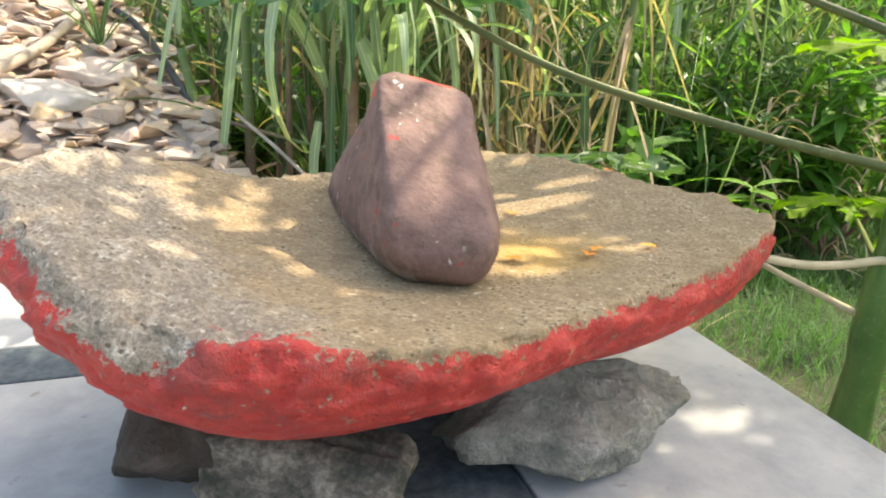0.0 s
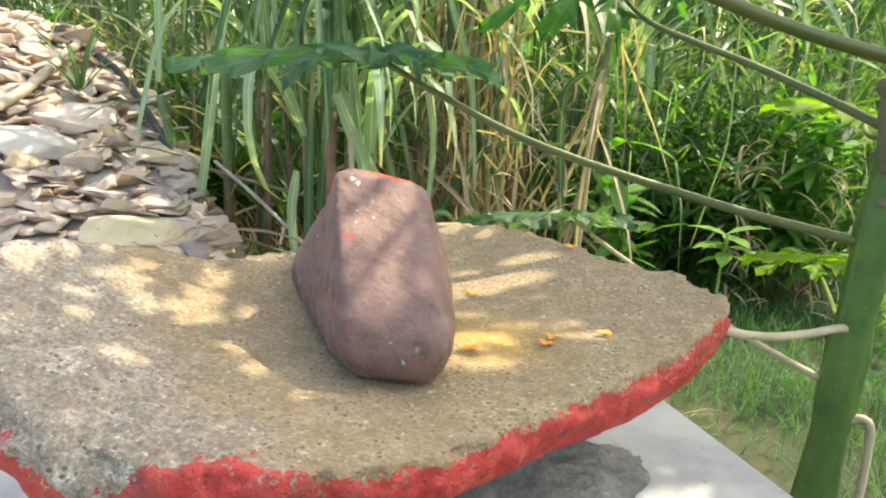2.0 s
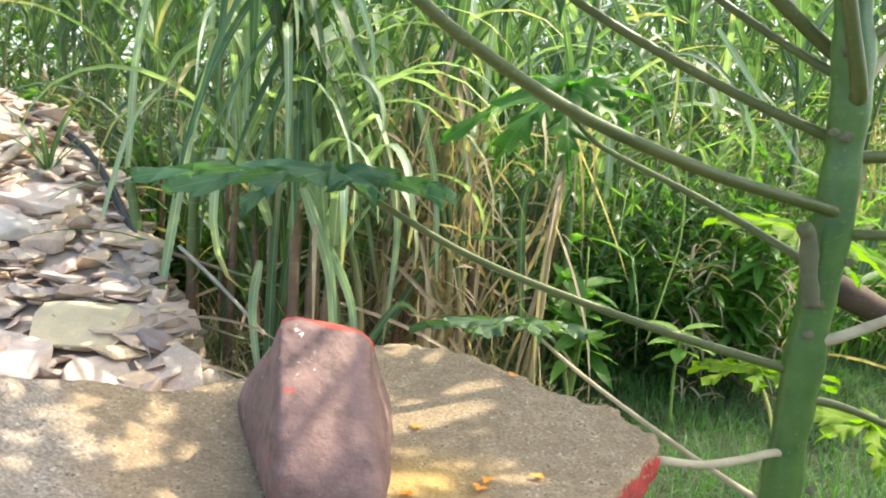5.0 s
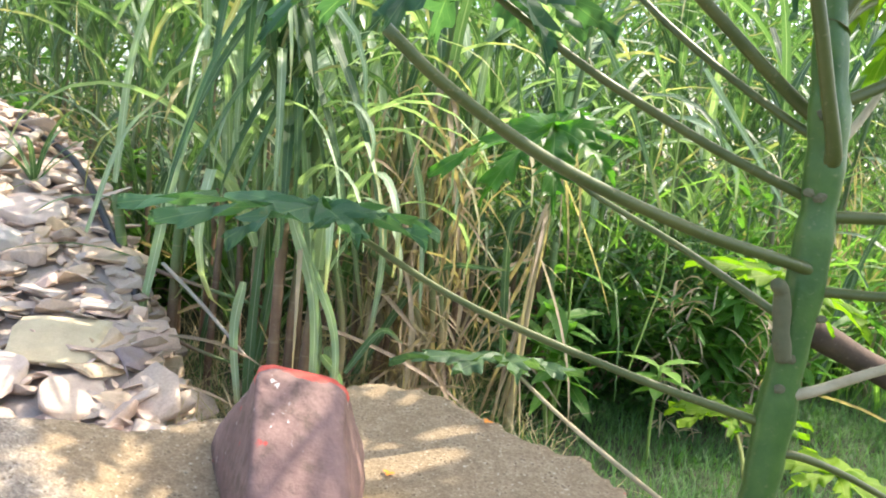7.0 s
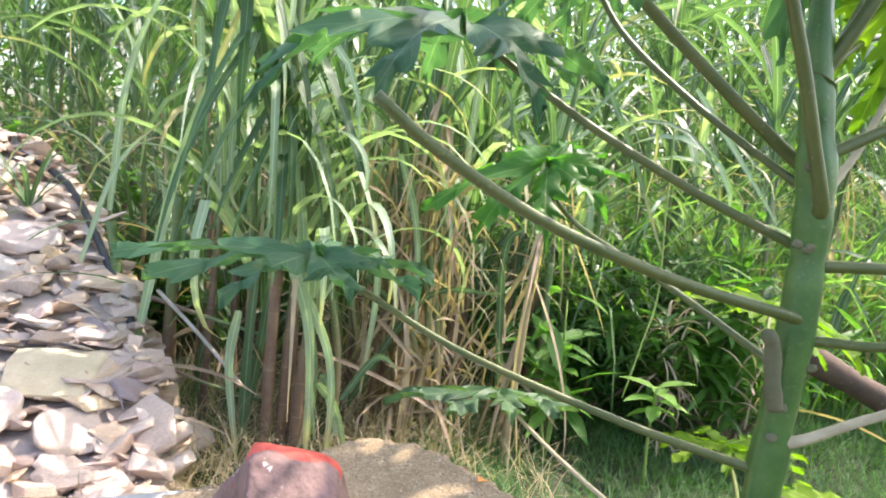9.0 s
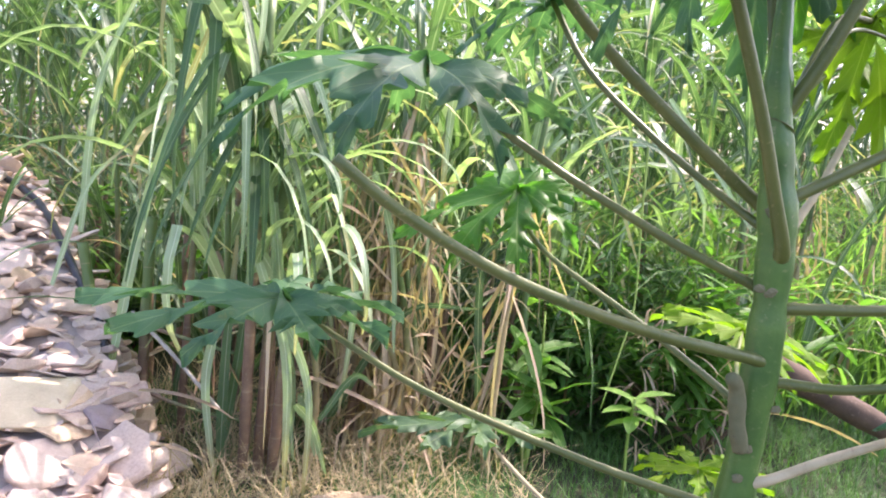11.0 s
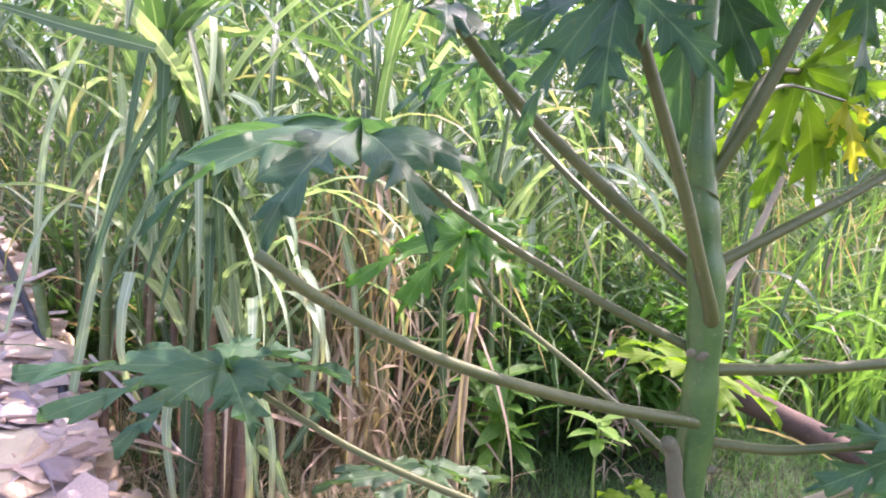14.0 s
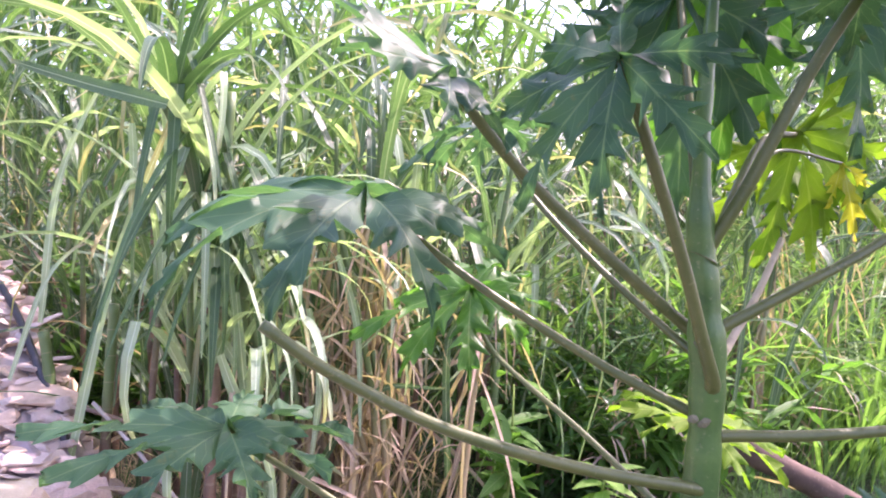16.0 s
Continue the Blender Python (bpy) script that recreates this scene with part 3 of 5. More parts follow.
def build_quern():
    loop = curve_points(RIM + RIM[:1], 361)[:-1]
    n = len(loop)
    c = np.array([0.0, 0.45, 0.172])
    rings = []
    # the far end and its front corner are worn round
    blunt = np.clip((-0.07 - loop[:, 0]) / 0.06, 0, 1) * np.clip((0.50 - loop[:, 1]) / 0.08, 0, 1)
    fillet = 0.002 + 0.010 * blunt
    for r in np.linspace(0.02, 0.985, 70):
        ring = c + (loop - c) * r
        ring[:, 2] = 0.172 + (loop[:, 2] - 0.172) * r ** 2.2 - fillet * max(0.0, (r - 0.80) / 0.20) ** 2
        rings.append((ring, 0.0, r))
    inward = c - loop
    inward[:, 2] = 0
    inward /= np.linalg.norm(inward, axis=1)[:, None]
    front = np.clip((0.46 - loop[:, 1]) / 0.2, 0, 1)
    depth = loop[:, 2] - 0.10
    for k, t in enumerate(np.linspace(0, 1, 34)):
        out = (0.005 + 0.006 * blunt) * math.sin(min(1, t * 4) * math.pi / 2) - (0.075 + 0.006 * blunt) * t ** 2.4
        ring = loop - inward * out[:, None]
        ring[:, 2] = loop[:, 2] - fillet - (depth - fillet) * t
        rings.append((ring, 0.30 + 3.2 * t, 1.0))
    for r in (0.7, 0.4, 0.1):
        ring = c + (rings[-1][0] - c) * r if r == 0.7 else c + (low - c) * r
        if r == 0.7:
            low = rings[-1][0].copy()
        ring[:, 2] = 0.10 - 0.006 * (1 - r)
        rings.append((ring, 1.0, 1.0))
    # the paint stops lower round the worn corner
    corner = np.exp(-((loop[:, 0] + 0.133) ** 2 + (loop[:, 1] - 0.265) ** 2) / 0.0009)
    swell = np.exp(-((loop[:, 0] + 0.080) ** 2 + (loop[:, 1] - 0.262) ** 2) / 0.0013)
    verts, paint, worn = [], [], []
    for ring, p, r in rings:
        for j, q in enumerate(ring):
            d = Vector(q)
            k = noise.fractal(d * 26, 0.9, 2.0, 4) * 0.0024 + noise.fractal(d * 80, 0.8, 2.0, 4) * 0.0020
            side = p > 0.1
            q2 = q.copy()
            if side:
                q2[:2] -= inward[j][:2] * k * 2.2
                q2[2] += k
            else:
                margin = 0.79 * (q[0] + 0.07) + 0.61 * (q[1] - 0.28)
                rough = 0.35 + 1.5 * min(1.0, max(0.0, 0.4 - margin / 0.06))
                q2[2] += k * rough
            verts.append(q2)
            pp = min(1.25, p - 0.42 * corner[j] - 0.08 * blunt[j] + 0.6 * swell[j]) if side else 0.72 * swell[j] * min(1.0, max(0.0, (r - 0.84) / 0.15))
            paint.append(pp)
            wl = np.clip(0.45 + (0.79 * (q[0] + 0.07) + 0.61 * (q[1] - 0.28)) / 0.10, 0, 1)
            worn.append(wl * (1.0 if not side else 0.8))
    faces = [(i * n + j, i * n + (j + 1) % n, (i + 1) * n + (j + 1) % n, (i + 1) * n + j) for i in range(len(rings) - 1) for j in range(n)]
    faces.append(tuple(range(n))[::-1])
    faces.append(tuple((len(rings) - 1) * n + j for j in range(n)))
    g = Geo().add(verts, [f[::-1] for f in faces])
    me = outward(g.mesh("saddle_quern"))
    for key, values in (("paint", paint), ("worn", worn)):
        a = me.attributes.new(key, "FLOAT", "POINT")
        a.data.foreach_set("value", np.array(values, dtype=np.float32))
    tagged(solid("saddle_quern", me, MAT_QUERN), "hollowed tan sandstone saddle quern with red-painted sides, resting on stones", "grinding stone")


build_quern()


def build_batta():
    """The hand stone: rounded quads, one above the other, that shrink and lean back towards its top."""
    levels = 54
    seg = 128
    ang = np.linspace(0, 2 * np.pi, seg, endpoint=False)
    verts, paint, dust = [], [], []
    # height, then front left, front right, back right and back left corners
    shape = [(0.1705, (-0.018, 0.398), (0.016, 0.394), (0.026, 0.49), (-0.098, 0.545)),
             (0.176, (-0.028, 0.378), (0.027, 0.373), (0.033, 0.51), (-0.110, 0.565)),
             (0.190, (-0.0335, 0.366), (0.0335, 0.364), (0.035, 0.515), (-0.108, 0.562)),
             (0.210, (-0.034, 0.366), (0.0335, 0.367), (0.034, 0.515), (-0.098, 0.545)),
             (0.240, (-0.036, 0.382), (0.0265, 0.398), (0.028, 0.51), (-0.080, 0.522)),
             (0.268, (-0.0415, 0.412), (0.0195, 0.428), (0.020, 0.50), (-0.064, 0.500)),
             (0.284, (-0.0445, 0.427), (0.0165, 0.444), (0.0165, 0.492), (-0.056, 0.489)),
             (0.294, (-0.0435, 0.436), (0.0135, 0.452), (0.0135, 0.484), (-0.051, 0.481)),
             (0.299, (-0.036, 0.446), (0.005, 0.459), (0.005, 0.476), (-0.042, 0.474))]
    smooth = curve_points([[row[0], *(v for corner in row[1:] for v in corner)] for row in shape], 120)
    heights, corners = smooth[:, 0], smooth[:, 1:].reshape(-1, 4, 2)
    ca, sa = np.cos(ang), np.sin(ang)
    for z in np.concatenate([np.linspace(0.1705, 0.21, 18)[:-1], np.linspace(0.21, 0.284, 22)[:-1], np.linspace(0.284, 0.299, 16)]):
        t = (z - 0.1705) / 0.1285
        quad = np.array([[np.interp(z, heights, corners[:, c, a]) for a in (0, 1)] for c in range(4)])
        mid = quad.mean(0)
        # square corners, rounder towards the foot and the right-hand side
        power = 0.15 + 0.22 * max(0.0, 1 - t / 0.30)
        pw = power + 0.10 * np.clip(ca, 0, 1)
        u = np.sign(ca) * np.abs(ca) ** pw
        v = np.sign(sa) * np.abs(sa) ** pw
        p = sum(np.outer(w, q) for w, q in zip(((1 - u) * (1 - v) / 4, (1 + u) * (1 - v) / 4, (1 + u) * (1 + v) / 4, (1 - u) * (1 + v) / 4), quad))
        for k in range(seg):
            q = Vector((p[k][0], p[k][1], z))
            d = noise.fractal(q * 16, 0.9, 2.0, 4) * 0.0030 + noise.fractal(q * 75, 0.9, 2.0, 3) * 0.0012
            q += Vector((p[k][0] - mid[0], p[k][1] - mid[1], 0.02)).normalized() * d
            q.z -= (0.17 * (q.x + 0.042) + 0.22 * max(0.0, q.y - 0.440) + 0.0015) * min(1.0, max(0.0, (t - 0.45) / 0.5))
            verts.append(q)
            back = q.y - 0.449 - 0.004 * math.sin(q.x * 90) - 0.2 * (q.x + 0.02)
            paint.append(min(1.0, max(0.0, 0.5 + back * 40)) if t > 0.87 else max(0.0, min(1.0, 0.5 + (q.y - 0.535) * 25)) * (t > 0.3))
            dust.append(max(0.0, 1 - t / 0.28) * (1.05 if u[k] < -0.5 else 0.35))
    n = levels
    faces = [(i * seg + j, i * seg + (j + 1) % seg, (i + 1) * seg + (j + 1) % seg, (i + 1) * seg + j) for i in range(n - 1) for j in range(seg)]
    top = np.mean(np.array([tuple(v) for v in verts[-seg:]]), 0)
    bottom = np.mean(np.array([tuple(v) for v in verts[:seg]]), 0)
    verts += [Vector(top) + Vector((0, 0, 0.0015)), Vector(bottom)]
    paint += [0.6, 0.0]
    dust += [0.0, 0.5]
    faces += [((n - 1) * seg + j, (n - 1) * seg + (j + 1) % seg, n * seg) for j in range(seg)]
    faces += [((j + 1) % seg, j, n * seg + 1) for j in range(seg)]
    me = Geo().add([tuple(v) for v in verts], faces).mesh("hand_stone")
    me = outward(me)
    for key, values in (("paint", paint), ("dust", dust)):
        a = me.attributes.new(key, "FLOAT", "POINT")
        a.data.foreach_set("value", np.array(values, dtype=np.float32))
    tagged(solid("hand_stone", me, MAT_BATTA), "maroon wedge-shaped hand stone with red-painted back on the quern", "grinding stone")


build_batta()


def place(ob, m):
    ob.matrix_world = m
    return ob


def ribbed_bar(name, length, depth, height):
    """A broken piece of moulded masonry: a bar with a grooved top and crumbled ends."""
    n, m = 60, 36
    profile = []
    for k in range(m):
        a = 2 * math.pi * k / m
        y, z = math.cos(a), math.sin(a)
        q = max(abs(y), abs(z))
        profile.append((y / q * 0.5, z / q * 0.5))
    verts = []
    for i in range(n):
        x = length * (i / (n - 1) - 0.5)
        end = min(1.0, min(i, n - 1 - i) / 3.0)
        for y, z in profile:
            groove = 0.10 * math.sin(y * 19) * (z > 0.45)
            p = Vector((x + 0.006 * noise.noise(Vector((y * 4, z * 4, x * 9))), y * depth * (0.82 + 0.18 * end), (z + groove * 0.5) * height * (0.85 + 0.15 * end)))
            rub = noise.fractal(p * 60, 0.9, 2.0, 4) * 0.0013 + noise.fractal(p * 14, 0.9, 2.0, 3) * 0.0012
            verts.append(p + Vector((0, y, z)).normalized() * rub)
    faces = [(i * m + k, i * m + (k + 1) % m, (i + 1) * m + (k + 1) % m, (i + 1) * m + k) for i in range(n - 1) for k in range(m)]
    faces += [tuple(range(m))[::-1], tuple((n - 1) * m + k for k in range(m))]
    return outward(Geo().add([tuple(v) for v in verts], faces).mesh(name))


def build_supports():
    a = solid("support_stone", bumpy_stone("support_stone", (0.265, 0.18, 0.12), 11, 0.17, 22, 0.66), MAT_GREYSTONE)
    place(tagged(a, "jagged grey-green stone propping the quern on marble", "stone", "stones under the quern"), pose(0.100, 0.445, SLAB + 0.028, 0, 3, 12))
    b = solid("support_stone", ribbed_bar("support_stone_long", 0.128, 0.044, 0.050), MAT_BRICKISH)
    place(tagged(b, "pale broken masonry piece with mossy stains under the quern", "stone", "stones under the quern"), pose(-0.081, 0.352, SLAB + 0.036, -4, 9, -3))
    # these two brown stones carry the underside's shade in their colour
    c = solid("support_stone", bumpy_stone("support_stone_flat", (0.150, 0.19, 0.15), 31, 0.10, 14, 0.75), MAT_BROWNSTONE_SHADED)
    place(tagged(c, "brown stone with the quern's shade put into its dull colour", "stone", "stones under the quern"), pose(-0.176, 0.408, SLAB + 0.042, 0, 0, 14))
    d = solid("support_stone", bumpy_stone("support_stone_back", (0.16, 0.13, 0.10), 37, 0.12, 5, 0.7), MAT_BROWNSTONE_SHADED)
    place(tagged(d, "brown stone with the quern's shade put into its dull colour", "stone", "stones under the quern"), pose(0.02, 0.585, SLAB + 0.036, 0, 0, 10))


build_supports()


def build_petals():
    for x, y, turn in ((0.057, 0.536, 20), (0.050, 0.432, 80), (0.103, 0.440, 10), (0.110, 0.452, 130), (0.150, 0.455, 60), (0.153, 0.612, 0)):
        g = Geo()
        z = quern_top(x, y) + 0.002
        for k in range(3):
            a = radians(turn + 115 * k)
            simple_leaf(g, (0, 0, 0.0004 * k), (math.cos(a), math.sin(a), 0.25), (0, 0, 1), 0.006 + 0.002 * (k % 2), 0.0045, 0.3)
        ob = solid("flower_petal", g.mesh("flower_petal"), MAT_PETAL)
        ob.location = (x, y, z)
        tagged(ob, "tiny orange flower petal on the quern", "petal", "petals on the quern")


build_petals()


# ---- papaya ----
STEM = [(0.500, 0.705, -0.40), (0.503, 0.703, 0.0), (0.508, 0.702, 0.20), (0.517, 0.702, 0.39), (0.515, 0.705, 0.52), (0.505, 0.708, 0.60), (0.494, 0.71, 0.68), (0.489, 0.711, 0.75), (0.486, 0.713, 0.85), (0.488, 0.716, 1.00), (0.492, 0.72, 1.12)]
PAPAYA_BASE = (0.50, 0.705, -0.40)
papaya = root("papaya_tree", PAPAYA_BASE, "young papaya tree with green stem, long leaf stalks and lobed leaves", "tree")


def build_stem():
    path = curve_points(STEM, 80)
    z = path[:, 2]
    radii = np.interp(z, [-0.4, 0.0, 0.15, 0.35, 0.55, 0.62, 0.69, 0.75, 0.85, 1.12], [0.025, 0.0222, 0.0212, 0.0195, 0.0198, 0.0195, 0.0150, 0.0105, 0.0085, 0.006])
    radii = radii * (1 + 0.06 * np.sin(z * 38) + 0.05 * np.sin(z * 91 + 1) + 0.02 * np.sin(z * 190))
    g = tube(Geo(), path, radii, 30)
    turn = np.tile(np.linspace(0, 2 * np.pi, 30, endpoint=False), len(path))
    high = np.repeat(z, 30)
    axis = np.repeat(path, 30, axis=0)
    # shallow ridges that run down from the leaf bases
    flute = 1 + 0.045 * np.sin(3 * turn + 5 * high) + 0.035 * np.sin(5 * turn - 9 * high + 1) + 0.02 * np.sin(8 * turn + 26 * high)
    g.v[0] = axis + (g.v[0] - axis) * flute[:, None]
    part("trunk", g, MAT_TRUNK, papaya, base=PAPAYA_BASE)


build_stem()


def petiole(points, r0, r1, material=MAT_PETIOLE, label=""):
    z = points[0][2]
    axis = [np.interp(z - 0.012, [p[2] for p in STEM], [p[i] for p in STEM]) for i in (0, 1)]
    points = [(axis[0], axis[1], z - 0.012), *points]
    path = curve_points(points, 30)
    s = np.linspace(0, 1, 30)
    r0, r1 = 0.74 * r0, 0.78 * r1
    radii = r0 + (r1 - r0) * s ** 0.8 + r0 * 1.3 * np.exp(-s * 13)
    g = tube(Geo(), path, radii, 10)
    return part("leaf_stalk", g, material, papaya, label, base=PAPAYA_BASE)


def leaf_on(stalk, centre, forward, up, size, droop, seed, material=MAT_PAPAYA, label="", lobes=9, spread=155.0):
    g = palm_leaf(Geo(), centre, forward, up, size, droop, seed, lobes, spread)
    return part("leaf", g, material, stalk, label, base=PAPAYA_BASE)


SHADE = [
    ((0.252, 0.516, 1.045), 329.4, 0.277, 0.81, 1725, 9, 162.0),
    ((0.876, 0.592, 1.020), 132.2, 0.223, 0.48, 4015, 9, 161.0),
    ((0.436, 0.551, 1.029), 268.2, 0.302, 0.46, 2326, 7, 116.0),
    ((0.757, 0.592, 1.287), 168.3, 0.239, 0.27, 3355, 9, 147.0),
    ((0.999, 0.933, 1.201), 4.5, 0.310, 0.45, 4274, 7, 154.0),
    ((0.856, 0.815, 1.251), 135.3, 0.263, 0.67, 546, 7, 161.0),
    ((0.985, 0.740, 1.148), 325.3, 0.310, 0.10, 3303, 9, 130.0),
    ((0.577, 0.526, 1.303), 61.3, 0.187, 0.42, 1376, 9, 96.0),
    ((0.566, 0.889, 1.318), 12.2, 0.229, 0.33, 2827, 9, 148.0),
]


def rising(tip):
    """A stalk from the thin top of the stem out to a high leaf."""
    x, y, z = tip
    foot = min(1.08, z - 0.04)
    dx, dy = x - 0.49, y - 0.716
    return petiole([(0.49 + 0.04 * dx, 0.716 + 0.04 * dy, foot), (0.49 + 0.45 * dx, 0.716 + 0.45 * dy, foot + 0.75 * (z - foot) + 0.02), tip], 0.0075, 0.0055)


def build_crown():
    a = petiole([(0.50, 0.70, 0.195), (0.35, 0.745, 0.225), (0.15, 0.815, 0.278), (0.02, 0.86, 0.335), (-0.06, 0.885, 0.378)], 0.0085, 0.0055)
    leaf_on(a, (-0.06, 0.885, 0.378), (-1, 0.15, 0.0), (0.10, -0.05, 1), 0.27, 0.30, 1)
    b = petiole([(0.505, 0.69, 0.385), (0.36, 0.67, 0.415), (0.20, 0.645, 0.465), (0.08, 0.625, 0.525), (0.013, 0.613, 0.572)], 0.010, 0.008, label="leafless brown stalk with a broken end")
    c = petiole([(0.51, 0.72, 0.465), (0.40, 0.76, 0.515), (0.25, 0.82, 0.60), (0.105, 0.875, 0.703)], 0.0095, 0.0065)
    leaf_on(c, (0.105, 0.875, 0.703), (-0.9, 0.1, 0.05), (0.25, -0.25, 1), 0.345, 0.80, 2)
    d = petiole([(0.505, 0.73, 0.324), (0.44, 0.88, 0.38), (0.35, 1.07, 0.445), (0.325, 1.16, 0.495), (0.318, 1.2, 0.545)], 0.0075, 0.005)
    leaf_on(d, (0.318, 1.2, 0.545), (-0.7, 0.1, -0.20), (0.1, -0.42, 0.9), 0.255, 0.7, 3, MAT_PAPAYA_BRIGHT, "bright green lobed leaf with light coming through")
    e = petiole([(0.505, 0.74, 0.565), (0.40, 0.745, 0.645), (0.28, 0.75, 0.745), (0.185, 0.72, 0.835)], 0.0115, 0.008)
    leaf_on(e, (0.185, 0.72, 0.84), (-0.80, -0.20, 0.40), (0.40, -0.40, 0.80), 0.21, 0.25, 4, lobes=7, spread=125.0)
    e2 = petiole([(0.50, 0.74, 0.545), (0.42, 0.84, 0.63), (0.34, 0.93, 0.73), (0.29, 0.98, 0.83)], 0.0075, 0.0055)
    leaf_on(e2, (0.29, 0.98, 0.83), (-0.4, 0.5, -0.2), (0.2, -0.45, 0.9), 0.18, 0.8, 5)
    f = petiole([(0.508, 0.682, 0.515), (0.478, 0.665, 0.575), (0.440, 0.65, 0.66), (0.380, 0.63, 0.78), (0.345, 0.62, 0.85)], 0.0115, 0.008)
    leaf_on(f, (0.345, 0.62, 0.85), (-0.62, 0.25, -0.74), (-0.45, -0.55, 0.70), 0.20, 0.45, 6, lobes=7, spread=125.0)
    g = petiole([(0.492, 0.715, 0.69), (0.49, 0.75, 0.82), (0.495, 0.80, 0.94), (0.50, 0.83, 1.0)], 0.009, 0.006)
    leaf_on(g, (0.50, 0.83, 1.005), (0.12, 0.0, -1.0), (0.1, -1.0, 0.1), 0.31, 0.20, 7, lobes=7, spread=95.0)
    h = petiole([(0.503, 0.708, 0.665), (0.535, 0.69, 0.74), (0.58, 0.67, 0.86), (0.62, 0.65, 0.95)], 0.0125, 0.008)
    leaf_on(h, (0.62, 0.65, 0.955), (0.6, -0.5, -0.15), (-0.1, 0.2, 1.0), 0.20, 0.6, 8, lobes=7, spread=130.0)
    i = petiole([(0.525, 0.70, 0.575), (0.62, 0.70, 0.628), (0.73, 0.71, 0.688), (0.90, 0.74, 0.80)], 0.0105, 0.007)
    leaf_on(i, (0.90, 0.74, 0.80), (0.9, 0.2, 0.1), (-0.2, -0.1, 1), 0.24, 0.9, 9)
    j = petiole([(0.53, 0.72, 0.515), (0.58, 0.77, 0.545), (0.65, 0.83, 0.60), (0.715, 0.88, 0.68)], 0.0085, 0.006, MAT_PETIOLE_DRY, "dry straw-coloured stalk with a broken end")
    k = petiole([(0.53, 0.70, 0.445), (0.64, 0.68, 0.455), (0.78, 0.66, 0.478), (0.98, 0.64, 0.53)], 0.0115, 0.007)
    leaf_on(k, (0.98, 0.64, 0.53), (0.95, -0.1, 0.0), (-0.1, 0, 1), 0.24, 0.6, 10)
    l = petiole([(0.53, 0.69, 0.36), (0.585, 0.65, 0.368), (0.65, 0.60, 0.395), (0.70, 0.575, 0.41)], 0.0095, 0.006)
    leaf_on(l, (0.70, 0.573, 0.412), (0.15, -0.1, -1.0), (-0.25, -0.95, 0.1), 0.17, 0.25, 11, lobes=7, spread=100.0)
    m = petiole([(0.53, 0.68, 0.245), (0.60, 0.67, 0.28), (0.72, 0.655, 0.33), (0.9, 0.63, 0.40)], 0.009, 0.006, MAT_PETIOLE_DRY, "dry straw-coloured stalk")
    n = petiole([(0.53, 0.69, 0.165), (0.60, 0.69, 0.145), (0.70, 0.70, 0.10), (0.78, 0.74, 0.06)], 0.0075, 0.0045)
    leaf_on(n, (0.76, 0.90, 0.05), (0.6, 0.5, 0), (-0.15, -0.3, 1), 0.17, 0.7, 12, MAT_PAPAYA_LIGHT, "pale yellow-green lobed leaf")
    o = petiole([(0.485, 0.69, 0.10), (0.42, 0.655, 0.105), (0.36, 0.62, 0.115), (0.306, 0.602, 0.127)], 0.0065, 0.0055, MAT_PETIOLE_DRY, "bleached dry stalk stub")
    p = petiole([(0.49, 0.71, 0.025), (0.43, 0.80, 0.045), (0.335, 0.95, 0.085), (0.258, 1.09, 0.128)], 0.0065, 0.004, MAT_PETIOLE_DRY, "thin yellowing stalk")
    leaf_on(p, (0.258, 1.095, 0.130), (-0.8, 0.4, -0.08), (0.02, 0.20, 1), 0.22, 0.30, 13, MAT_PAPAYA_GREY, "dull grey-green lobed leaf")
    q = petiole([(0.525, 0.73, 0.31), (0.60, 0.88, 0.30), (0.70, 1.05, 0.30), (0.77, 1.16, 0.315)], 0.0065, 0.004)
    leaf_on(q, (0.77, 1.16, 0.315), (0.8, 0.6, 0.05), (-0.05, -0.30, 1), 0.23, 0.6, 14, MAT_PAPAYA_LIGHT, "sunlit yellow-green lobed leaf")
    q2 = petiole([(0.515, 0.725, 0.08), (0.56, 0.82, 0.07), (0.62, 0.94, 0.065), (0.665, 1.06, 0.078)], 0.006, 0.004)
    leaf_on(q2, (0.665, 1.062, 0.078), (0.6, 0.5, 0.0), (-0.05, 0.10, 1), 0.17, 0.35, 18, MAT_PAPAYA_LIGHT, "sunlit yellow-green lobed leaf")
    r = petiole([(0.51, 0.73, 0.62), (0.60, 0.84, 0.70), (0.72, 0.95, 0.77), (0.82, 1.02, 0.80)], 0.0085, 0.006)
    leaf_on(r, (0.82, 1.02, 0.80), (0.7, -0.2, 0), (0.1, -0.4, 1), 0.21, 1.2, 15, MAT_PAPAYA_LIGHT, "sunlit yellow-green lobed leaf")
    s = petiole([(0.53, 0.68, -0.01), (0.535, 0.675, -0.05), (0.533, 0.67, -0.11)], 0.007, 0.006, MAT_PETIOLE_DRY, "short dry stalk stub")
    yl = petiole([(0.51, 0.725, 0.64), (0.58, 0.79, 0.74), (0.66, 0.86, 0.82), (0.75, 0.92, 0.84)], 0.008, 0.006)
    leaf_on(yl, (0.75, 0.92, 0.845), (0.35, 0.1, -0.9), (-0.1, -0.9, 0.45), 0.24, 0.3, 16, MAT_PAPAYA_LIGHT, "sunlit yellow-green lobed leaf", spread=120.0)
    ys = petiole([(0.51, 0.72, 0.65), (0.57, 0.76, 0.72), (0.66, 0.83, 0.80), (0.815, 0.900, 0.800)], 0.005, 0.003)
